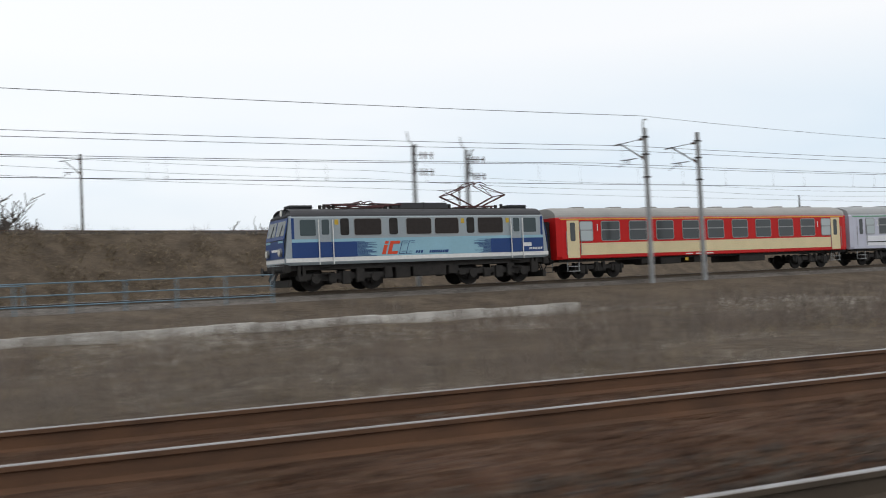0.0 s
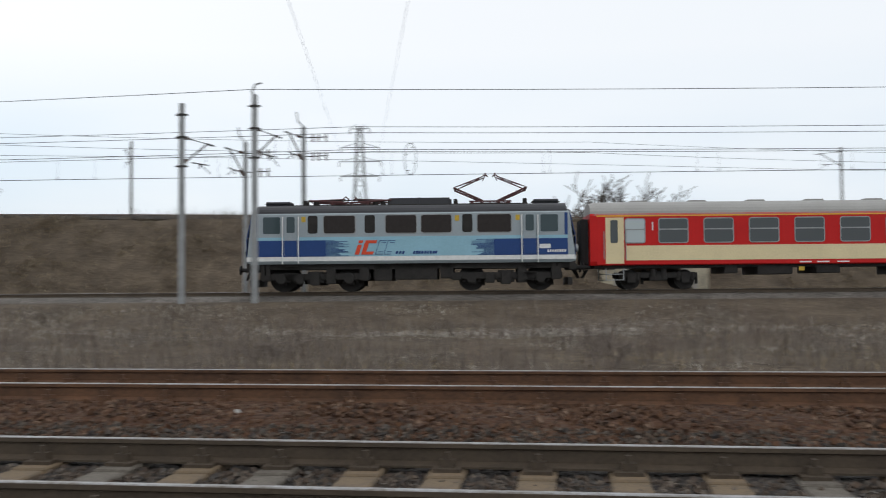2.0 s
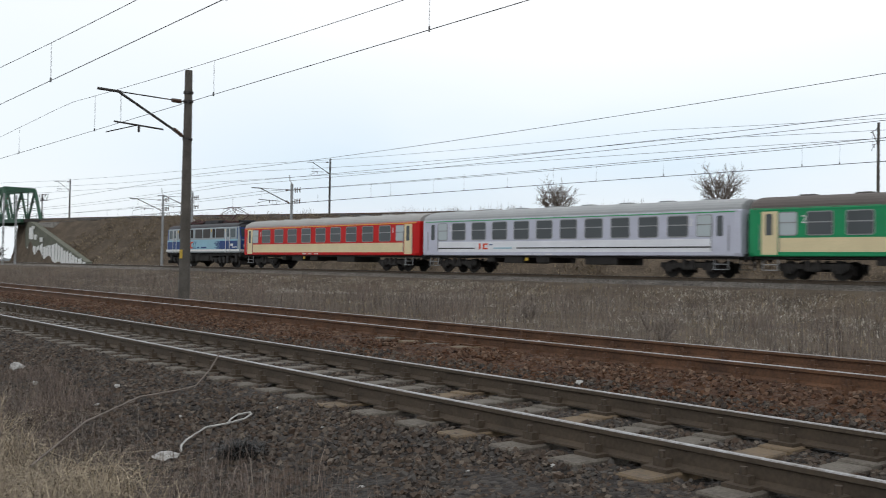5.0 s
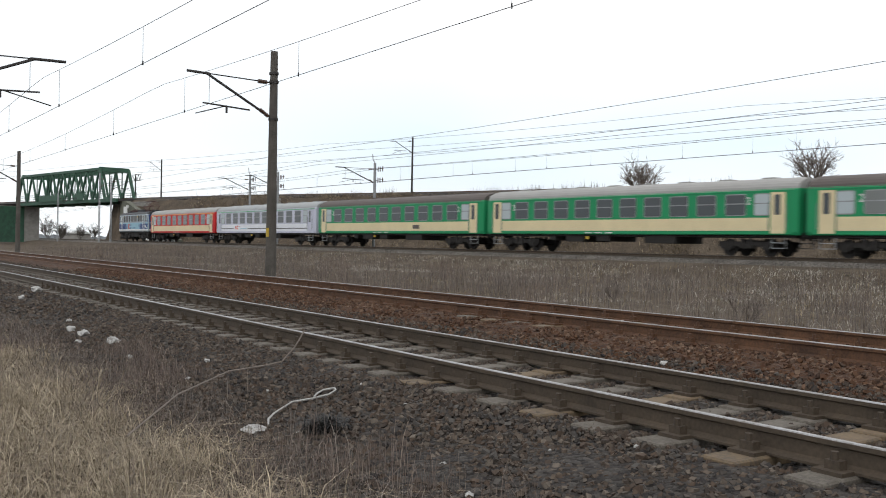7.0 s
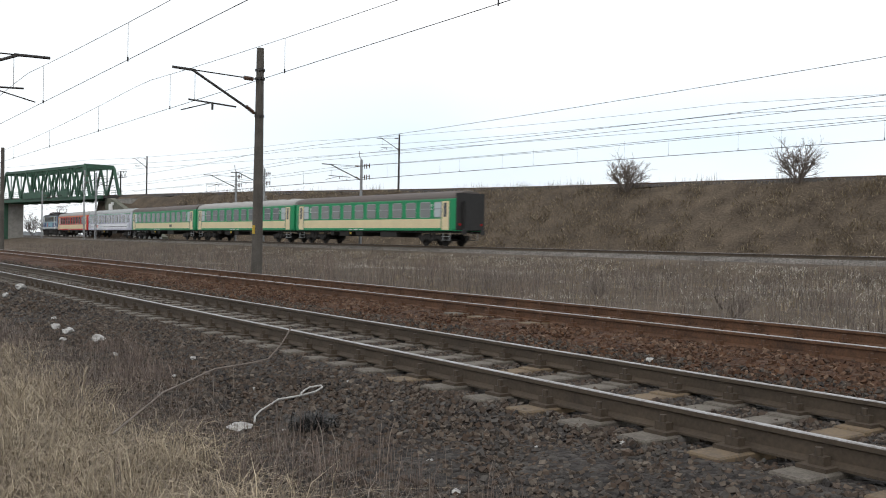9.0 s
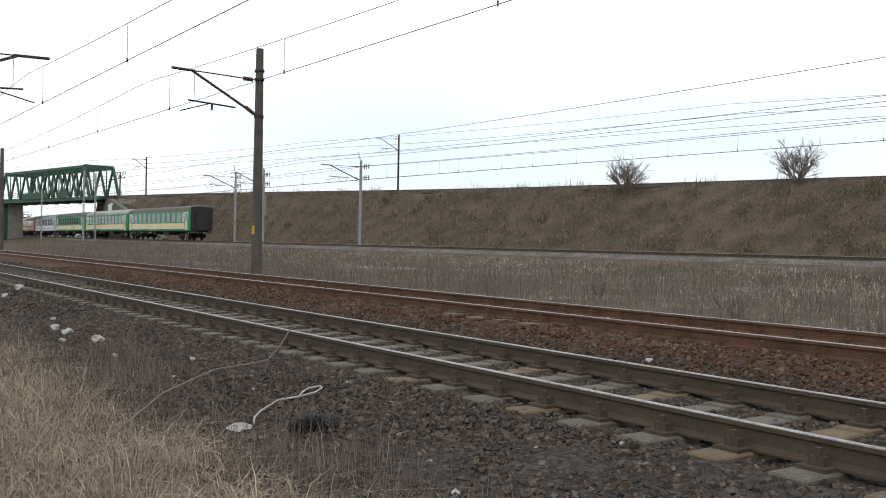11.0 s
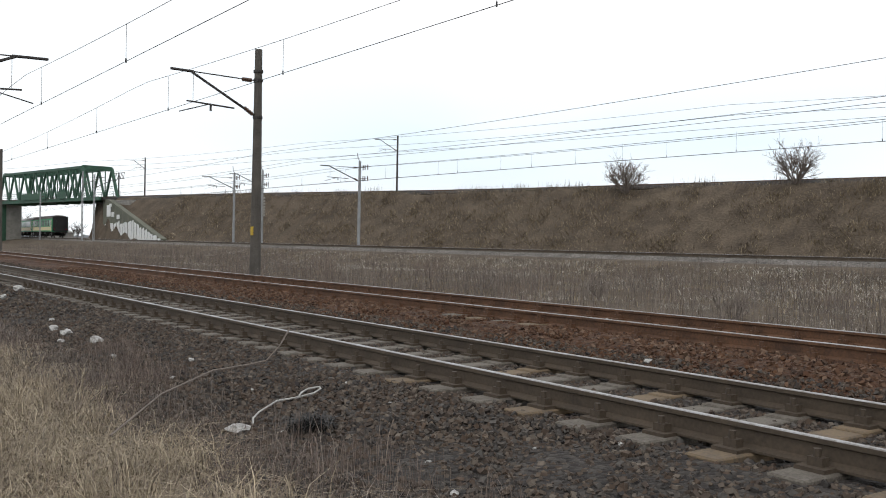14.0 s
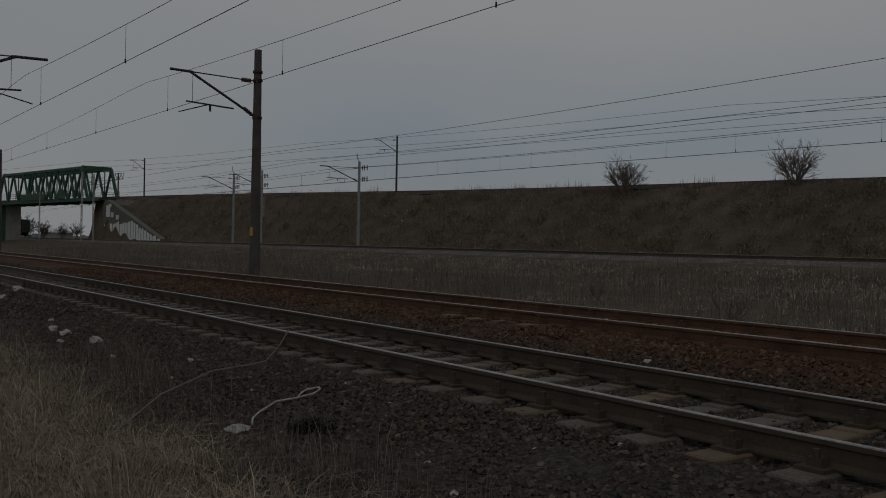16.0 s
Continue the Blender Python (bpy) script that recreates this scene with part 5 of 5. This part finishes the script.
# ---- shrubs and bare trees ----
def bare_tree(name, x, y, h, spread, seed, stems, label, material, thin=0.004, z=None):
    rng = random.Random(seed)
    z0 = float(ground_z(x, y)) - 0.1 if z is None else z
    t = thing(name, label, "tree" if h > 6 else "shrub", "bare shrubs and trees", Matrix.Translation((x, y, z0)))
    trunk, crown = bmesh.new(), bmesh.new()
    top = 1 if stems > 4 else 0

    def grow(p, d, ln, r, depth):
        q = p + d * ln
        rod(trunk if depth < 2 else crown, p, q, max(r, thin), max(r * 0.66, thin), 5 if depth < 2 else 3)
        if depth >= top + 4:
            return
        for _ in range(4 if depth == top else 3):
            dd = Vector((rng.gauss(0, 0.45), rng.gauss(0, 0.45), rng.gauss(0.1, 0.25)))
            grow(p.lerp(q, rng.uniform(0.25, 1)), (d * 0.9 + dd).normalized(), ln * rng.uniform(0.5, 0.85), r * 0.58, depth + 1)

    for s in range(stems):
        a = s * 2.4 + rng.random()
        k = spread * math.sqrt((s + 0.5) / stems) * 1.3
        ln = h * 0.36 / (1 + 0.35 * k)
        grow(Vector((0.15 * math.cos(a), 0.15 * math.sin(a), 0)), Vector((k * math.cos(a), k * math.sin(a), 1)).normalized(), ln, h * 0.01 + 0.01, top)
    part("trunk", trunk, material, t)
    part("crown", crown, material, t, "crown of fine bare twigs")
    return t


bare_tree("shrub", -59.0, 75.6, 5.7, 0.75, 3, 13, "bare brown shrub on the embankment edge", M_TWIG, 0.008)
bare_tree("shrub", -42.1, 78.2, 5.6, 0.8, 8, 13, "bare brown shrub leaning on the embankment edge", M_TWIG, 0.008)
bare_tree("shrub", -1.6, 84.8, 3.0, 1.0, 5, 9, "low bare bush on the embankment", M_TWIG, 0.014)
bare_tree("shrub", -9.0, 83.6, 2.0, 1.0, 6, 7, "low bare bush on the embankment", M_TWIG, 0.014)
far_a = bare_tree("tree", 25, 175, 25, 0.42, 21, 5, "distant bare tree behind the embankment", M_PINE, 0.085, 0.5)
far_b = bare_tree("tree", 31, 178, 26, 0.42, 22, 5, "distant bare tree behind the embankment", M_PINE, 0.085, 0.5)
for i, (x, y, k, q) in enumerate(((38, 176, 0, 0.9), (30, 182, 1, 1.0), (20, 178, 0, 0.8), (-32, 190, 0, 0.75), (3, 186, 1, 0.72), (78, 172, 1, 0.66), (92, 180, 0, 0.66), (104, 170, 1, 0.66), (120, 185, 0, 0.66), (140, 178, 1, 0.66), (160, 190, 0, 0.66))):
    copy_thing((far_a, far_b)[k], Matrix.Translation((x, y, 0.5)) @ Matrix.Rotation(i * 1.3, 4, "Z") @ Matrix.Scale(q, 4))
for i, (x, y, k, q) in enumerate(((-309, 96, 0, 0.38), (-312, 101, 1, 0.32), (-318, 109, 0, 0.28), (-330, 118, 1, 0.3), (-305, 99, 1, 0.25))):
    copy_thing((far_a, far_b)[k], Matrix.Translation((x, y, 0.5)) @ Matrix.Rotation(i * 1.7, 4, "Z") @ Matrix.Scale(q, 4))
for x, y, s in ((-11.5, 18.5, 31), (-4.2, 19.5, 32), (-17.5, 21.0, 33), (2.6, 17.5, 34), (13.5, 26, 35), (-25, 24, 36)):
    bare_tree("shrub", x, y, 1.25, 0.5, s, 4, "thin leafless bush among dead weeds", M_TWIG)


# far woods on the horizon, and a shed beyond the bridge
def far_woods():
    rng = np.random.default_rng(5)
    v, f = [], []
    for k in range(900):
        a = rng.uniform(-1.3, 1.5)
        d = rng.uniform(900, 1300)
        x, y = -d * math.sin(a), d * math.cos(a)
        w, h = rng.uniform(6, 16), rng.uniform(8, 20) * (0.6 + 0.4 * math.sin(a * 9))
        b = len(v)
        tx, ty = math.cos(a), math.sin(a)
        for i in range(7):
            u = i / 6
            hh = h * (math.sin(math.pi * u) ** 0.5) * rng.uniform(0.8, 1.1)
            v += [(x + tx * w * (u - 0.5), y + ty * w * (u - 0.5), 0.0), (x + tx * w * (u - 0.5), y + ty * w * (u - 0.5) + 3, max(0.5, hh))]
        for i in range(6):
            f.append((b + 2 * i, b + 2 * i + 2, b + 2 * i + 3, b + 2 * i + 1))
    tagged(arr("far_woods", v, f, M_HAZED_WOODS), "band of far woods with haze painted into its colour", "woods", kind="stuff")


far_woods()
sh = thing("shed", "low white shed far beyond the bridge", "building")
bm = bmesh.new()
box(bm, -342, -333, 110, 118, 0.5, 3.0)
part("wall", bm, M_CONC, sh)
bm = bmesh.new()
vs = [bm.verts.new(v) for v in ((-342.4, 109.6, 2.9), (-332.6, 109.6, 2.9), (-332.6, 118.4, 2.9), (-342.4, 118.4, 2.9), (-342.4, 114, 4.4), (-332.6, 114, 4.4))]
for q in ((0, 1, 5, 4), (2, 3, 4, 5), (0, 4, 3), (1, 2, 5), (0, 3, 2, 1)):
    bm.faces.new([vs[k] for k in q])
part("roof", bm, M_WHITE, sh, "white pitched roof")


# ---- loose stone, grass and weeds ----
def bed_z(l):
    o = T1[0] - l
    z1 = np.interp(o, [-2.1, -1.4, -0.7, 0, 0.7, 1.2, 1.7, 2.4, 3.2, 3.9], [T1[1] + q for q in (-0.2, -0.185, -0.215, -0.222, -0.222, -0.212, -0.27, -0.37, -0.45, -0.53)])
    o2 = T2[0] - l
    z2 = np.interp(o2, [-3.4, -2.4, -1.6, -0.7, 0, 0.7, 1.7, 2.4], [T2[1] + q for q in (-0.72, -0.5, -0.2, -0.165, -0.17, -0.165, -0.17, -0.36)])
    return np.where((l > 7.0) & (l < 7.9), np.maximum(z1, z2), np.where(l < 7.45, z1, z2))


def stones(name, material, a0, a1, l0, l1, count, s0, s1, seed, label, keep=None):
    rng = np.random.default_rng(seed)
    a, l = rng.uniform(a0, a1, count), rng.uniform(l0, l1, count)
    if keep is not None:
        k = keep(a, l, rng)
        a, l = a[k], l[k]
    n = len(a)
    z = bed_z(l)
    size = rng.uniform(s0, s1, n) * rng.uniform(0.7, 1.0, n)
    cube = np.array([(x, y, w) for x in (-1, 1) for y in (-1, 1) for w in (-1, 1)], float) * 0.62
    v = cube[None] * size[:, None, None] * rng.uniform(0.55, 1.25, (n, 1, 3)) * rng.uniform(0.6, 1.25, (n, 8, 3))
    q = rng.normal(size=(n, 4))
    q /= np.linalg.norm(q, axis=1)[:, None]
    w, x, y, zq = q.T
    R = np.stack([1 - 2 * (y * y + zq * zq), 2 * (x * y - w * zq), 2 * (x * zq + w * y), 2 * (x * y + w * zq), 1 - 2 * (x * x + zq * zq), 2 * (y * zq - w * x), 2 * (x * zq - w * y), 2 * (y * zq + w * x), 1 - 2 * (x * x + y * y)], 1).reshape(n, 3, 3)
    v = np.einsum("nij,nkj->nki", R, v)
    c = np.stack([a * DIR.x + l * NOR.x, a * DIR.y + l * NOR.y, z + size * rng.uniform(-0.1, 0.45, n)], 1)
    v = (v + c[:, None]).reshape(-1, 3)
    fq = np.array([(0, 1, 3, 2), (4, 6, 7, 5), (0, 4, 5, 1), (2, 3, 7, 6), (0, 2, 6, 4), (1, 5, 7, 3)])
    f = (np.arange(n)[:, None, None] * 8 + fq[None]).reshape(-1, 4)
    tagged(arr(name, v, f, material), label, "gravel", kind="stuff")


def off_rails(a, l, rng):
    k = np.ones(len(l), bool)
    for t in (T1[0], T2[0]):
        for o in (-0.753, 0.753):
            k &= np.abs(l - t - o) > 0.1
    on = (np.abs(l - T1[0]) < 1.12) & (np.abs((a + 58 + 0.3) % 0.6 - 0.3) < 0.14)
    k &= ~(on & (rng.random(len(l)) < np.where(l < T1[0] - 0.6, 0.88, 0.9)))
    on2 = (l > 7.8) & (l < 9.9) & (a > 9.5) & (a < 12.3) & (np.abs((a + 58 + 0.3) % 0.6 - 0.3) < 0.15)
    k &= ~on2
    return k


stones("ballast_stones", M_STONES, -6, 17, 2.1, 7.5, 84000, 0.018, 0.04, 1, "loose dark grey crushed stones", off_rails)
stones("ballast_stones", M_STONES, -44, -6, 4.2, 7.5, 30000, 0.026, 0.05, 5, "loose dark grey crushed stones", off_rails)
stones("ballast_stones", M_STONES, 17, 48, 2.3, 7.5, 18000, 0.03, 0.06, 2, "loose dark grey crushed stones", off_rails)
stones("rusty_stones", M_RSTONES, -56, -16, 7.1, 11.7, 26000, 0.026, 0.05, 4, "loose rust-brown crushed stones", off_rails)
stones("rusty_stones", M_RSTONES, -16, 34, 7.1, 11.7, 56000, 0.02, 0.046, 3, "loose rust-brown crushed stones", off_rails)


def blades(name, material, base, height, width, lean, seed, label, bend=0.5, cat="grass"):
    """Thin tapering blades in two joints from base points."""
    rng = np.random.default_rng(seed)
    n = len(base)
    h = height[:, None]
    d = rng.normal(size=(n, 2))
    d /= np.linalg.norm(d, axis=1)[:, None]
    side = np.stack([-d[:, 1], d[:, 0], np.zeros(n)], 1) * (width * rng.uniform(0.6, 1.4, n))[:, None]
    k = (lean * rng.uniform(0.2, 1.6, n))[:, None]
    up = np.array([0, 0, 1.0])
    dir3 = np.concatenate([d, np.zeros((n, 1))], 1)
    m = base + (dir3 * k * 0.5 + up) * h * 0.55
    t = m + (dir3 * k * (1 + bend) + up * np.clip(1 - k * bend, -0.2, 1)) * h * 0.45
    v = np.stack([base - side, base + side, m + side * 0.7, m - side * 0.7, t], 1).reshape(-1, 3)
    i = np.arange(n) * 5
    f = [(a, a + 1, a + 2, a + 3) for a in i.tolist()] + [(a + 3, a + 2, a + 4) for a in i.tolist()]
    return tagged(arr(name, v, f, material), label, cat, kind="stuff")


def scatter(rng, n, x0, x1, y0, y1, clumps=0, r=0.3):
    if clumps:
        c = np.stack([rng.uniform(x0, x1, clumps), rng.uniform(y0, y1, clumps)], 1)
        return c[rng.integers(0, clumps, n)] + rng.normal(size=(n, 2)) * r
    return np.stack([rng.uniform(x0, x1, n), rng.uniform(y0, y1, n)], 1)


def tufts(name, material, n, box4, clumps, r, h0, h1, w, lean, seed, label, frame2=True, zoff=0.0, keep=None):
    rng = np.random.default_rng(seed)
    p = scatter(rng, n, *box4, clumps, r)
    if frame2:
        p = np.stack([p[:, 0] * DIR.x + p[:, 1] * NOR.x, p[:, 0] * DIR.y + p[:, 1] * NOR.y], 1)
    if keep is not None:
        p = p[keep(p, rng)]
    z = ground_z(p[:, 0], p[:, 1]) + zoff
    b = np.concatenate([p, z[:, None]], 1)
    return blades(name, material, b, rng.uniform(h0, h1, len(p)) * rng.uniform(0.5, 1, len(p)), w, lean, seed + 1, label)


tufts("dry_grass", M_STRAW, 17000, (3.4, 13, -0.8, 2.2), 210, 0.24, 0.16, 0.42, 0.0028, 2.6, 11, "matted straw-coloured dry grass at the trackside", zoff=0.03)
tufts("dry_grass", M_STRAW, 9000, (3.6, 13, -0.8, 2.3), 60, 0.16, 0.2, 0.5, 0.0026, 1.1, 12, "tufts of pale straw-coloured dry grass", zoff=0.03)
tufts("dry_grass", M_STRAW, 12000, (11, 30, -0.8, 2.2), 200, 0.4, 0.12, 0.34, 0.0045, 2.2, 13, "matted straw-coloured dry grass at the trackside", zoff=0.03)
tufts("brown_weeds", M_BROWNW, 10000, (3.6, 17, 0.6, 2.9), 150, 0.26, 0.1, 0.34, 0.0026, 1.5, 14, "purple-brown dead weeds tangled in the grass", zoff=0.04)
tufts("brown_weeds", M_BROWNW, 1300, (9.2, 12.6, 2.8, 3.6), 22, 0.16, 0.12, 0.4, 0.0024, 0.7, 16, "purple-brown dead weeds tangled in the gravel", zoff=0.06)
tufts("brown_weeds", M_BROWNW, 650, (3.6, 6.4, 2.3, 3.4), 40, 0.12, 0.15, 0.42, 0.0018, 0.35, 18, "thin purple-brown dead stalks in the gravel", zoff=0.08)
tufts("matted_weeds", M_WEED, 9000, (3.2, 22, 1.4, 2.9), 260, 0.22, 0.08, 0.26, 0.0025, 1.3, 31, "grey-brown matted dead weeds at the gravel edge", zoff=0.06)
tufts("thin_weeds", M_WEED, 420, (3.5, 12, 2.2, 3.3), 30, 0.18, 0.15, 0.5, 0.0022, 0.3, 15, "thin dark dead weeds in the gravel", zoff=0.05)


def meadow_keep(p, rng):
    l = p[:, 0] * NOR.x + p[:, 1] * NOR.y
    d = p[:, 1] - np.where(p[:, 0] < 20, 44.5 + 0.0004 * (20 - p[:, 0]) ** 2, 44.5)
    pat = np.sin(p[:, 0] * 0.23 + 2.1 * np.sin(p[:, 1] * 0.19)) * np.sin(p[:, 1] * 0.31 + p[:, 0] * 0.11) + 0.5 * np.sin(p[:, 0] * 0.9 + p[:, 1] * 0.5)
    return (l > 12.2) & (d < -5.2) & (rng.random(len(l)) < np.clip(0.6 + 0.5 * pat, 0.12, 1.0))


tufts("dead_weeds", M_WEED, 52000, (-60, 70, 12.4, 26), 2400, 0.4, 0.35, 1.15, 0.005, 0.35, 17, "tall grey-brown dead weeds on the waste ground", keep=meadow_keep)
tufts("dead_weeds", M_WEED, 40000, (-80, 130, 24, 43), 1500, 0.8, 0.4, 1.1, 0.009, 0.35, 19, "tall grey-brown dead weeds on the waste ground", keep=meadow_keep)
tufts("meadow_grass", M_TURF, 46000, (-64, 80, 12.2, 40), 2600, 0.5, 0.15, 0.45, 0.009, 0.9, 21, "low withered grass between the lines", keep=meadow_keep)


def rough_keep(p, rng):
    l = p[:, 0] * NOR.x + p[:, 1] * NOR.y
    d = p[:, 1] - np.where(p[:, 0] < 20, 44.5 + 0.0004 * (20 - p[:, 0]) ** 2, 44.5)
    return (l > 12.4) & (d < -5.0)


tufts("pale_grass", M_BLEACH, 30000, (-60, 90, 26, 39), 130, 1.3, 0.08, 0.3, 0.014, 2.2, 33, "flattened patches of bleached grass on the waste ground", keep=rough_keep)
tufts("pale_grass", M_BLEACH, 9000, (-50, 60, 12.6, 25), 90, 0.7, 0.08, 0.3, 0.008, 2.0, 34, "flattened patches of bleached grass on the waste ground", keep=rough_keep)
tufts("tall_stalks", M_BROWNW, 9000, (-60, 90, 12.8, 30), 330, 0.28, 0.7, 1.75, 0.0045, 0.3, 37, "tall dark dead stalks standing in clumps", keep=rough_keep)


def bank_keep(p, rng):
    cy = np.interp(p[:, 0], CX, CY)
    d = p[:, 1] - np.where(p[:, 0] < 20, 44.5 + 0.0004 * (20 - p[:, 0]) ** 2, 44.5)
    return (p[:, 1] > cy - 11) & (p[:, 1] < cy + 1.0) & (d > 4.2) & (p[:, 0] > -160) & ~((p[:, 0] < -123) & (d < 5.5)) & ~((np.abs(p[:, 0] - 16.2) < 5.0) & (p[:, 1] < 86.0))


tufts("bank_grass", M_TURF, 200000, (-140, 75, 48, 108), 7000, 0.5, 0.3, 0.75, 0.018, 2.4, 23, "withered brown grass on the embankment slope", False, keep=bank_keep)


tufts("bank_straw", M_STRAW, 60000, (-140, 75, 48, 108), 1100, 0.85, 0.3, 0.75, 0.016, 3.0, 35, "pale bent straw on the embankment slope", False, keep=bank_keep)


def crest_keep(p, rng):
    cy = np.interp(p[:, 0], CX, CY)
    return (p[:, 1] > cy - 0.8) & (p[:, 1] < cy + 2.0) & (p[:, 0] > -140)


tufts("crest_weeds", M_WEED, 60000, (-140, 75, 55, 108), 900, 0.6, 0.4, 1.5, 0.016, 0.2, 27, "sparse dead weeds along the embankment top", False, keep=crest_keep)


# ---- litter and stray bits ----
def crumpled(name, x, y, z, s, material, label, cat, seed, flat=0.6):
    rng = random.Random(seed)
    bm = bmesh.new()
    bmesh.ops.create_icosphere(bm, subdivisions=2, radius=s)
    for v in bm.verts:
        v.co *= rng.uniform(0.6, 1.25)
        v.co.z *= flat
    ob = part(name, bm, material)
    ob.location = (x, y, z)
    return tagged(ob, label, cat)


def rest_z(x, y):
    """Height of the gravel or the ground at a place."""
    l = x * NOR.x + y * NOR.y
    g = float(ground_z(x, y))
    return max(g, float(bed_z(np.array([l]))[0])) if 1.9 < l < 12.8 else g


SCRAPS = [(-23.35, 7.0, 0.2, "litter"), (-21.9, 6.25, 0.13, "litter"), (-14.9, 5.0, 0.12, "litter"), (-14.1, 4.9, 0.14, "litter"), (-13.4, 4.6, 0.08, "litter"), (-12.8, 4.87, 0.13, "litter"), (-11.3, 4.5, 0.07, "litter"), (-9.25, 4.33, 0.055, "litter"),
          (-10.0, 4.9, 0.06, "litter"), (-6.27, 3.85, 0.035, "litter"), (-7.25, 5.14, 0.03, "pale_stone"), (-6.2, 4.85, 0.04, "pale_stone"), (-6.0, 4.95, 0.03, "pale_stone"), (-4.7, 4.0, 0.045, "pale_stone"), (-5.6, 6.3, 0.06, "pale_stone"), (-5.2, 6.2, 0.055, "pale_stone"),
          (-5.9, 8.0, 0.07, "pale_stone"), (-20.3, 12.6, 0.12, "litter"), (-8.8, 10.9, 0.06, "pale_stone"), (-0.5, 13.4, 0.1, "litter"), (-3.9, 5.0, 0.03, "pale_stone"), (-4.3, 4.6, 0.03, "pale_stone"), (-7.9, 4.5, 0.035, "pale_stone"), (-4.1, 3.7, 0.05, "pale_stone"), (-2.0, 8.1, 0.05, "pale_stone"), (-16.2, 5.4, 0.08, "litter")]
for i, (x, y, q, nm) in enumerate(SCRAPS):
    crumpled(nm, x, y, rest_z(x, y) + q * 0.3, q * (0.62 if nm == "litter" else 0.6), M_SCRAP, "crumpled white scrap lying on the gravel" if nm == "litter" else "pale stone lying in the ballast", nm.replace("_", " "), i, 0.75)
crumpled("plastic_bag", -6.62, 3.66, rest_z(-6.62, 3.66) + 0.03, 0.1, M_SCRAP, "flattened white plastic bag on the gravel", "plastic bag", 40, 0.35)
rg = np.random.default_rng(9)
cb = np.concatenate([np.array([-6.1, 4.0]) + rg.normal(size=(900, 2)) * 0.045, np.full((900, 1), rest_z(-6.1, 4.0))], 1)
bc = blades("burnt_clump", M_BLACK, cb, rg.uniform(0.05, 0.19, 900), 0.006, 1.2, 10, "charred black tuft lying on the gravel", cat="debris")


def stick(name, pts, r, material, label, cat):
    bm = bmesh.new()
    for a, b in zip(pts, pts[1:]):
        rod(bm, a, b, r, n=5)
    return tagged(part(name, bm, material), label, cat)


stick("dry_branch", [(-6.3, 2.5, 0.24), (-7.06, 3.21, 0.36), (-7.79, 4.03, 0.4), (-7.85, 4.46, 0.42), (-7.73, 4.55, 0.46), (-7.76, 4.72, 0.6), (-7.8, 4.84, 0.74)], 0.008, M_TWIG, "long thin dry stalk lying across the gravel", "branch")
stick("plastic_strip", [(x, y, rest_z(x, y) + 0.05) for x, y in ((-6.58, 3.76), (-6.75, 3.86), (-6.9, 4.0), (-7.05, 4.2), (-7.12, 4.3), (-7.05, 4.46), (-7.04, 4.63), (-7.12, 4.76), (-7.2, 4.8), (-7.24, 4.7), (-7.18, 4.6), (-7.08, 4.5))], 0.009, M_SCRAP, "white twisted plastic strip on the gravel", "plastic strip")


# ---- what moves: the train runs along the far line at an almost steady pace ----
def motions():
    for veh, off in TRAIN:
        rows = []
        for i in range(33):
            t = i * 0.5
            p, h = on_line(START + SPEED * t - BRAKE * t * t + off)
            rows.append((t, pose(p.x, p.y, RAILTOP, 0, 0, math.degrees(h))))
        walk(veh, rows)


motions()
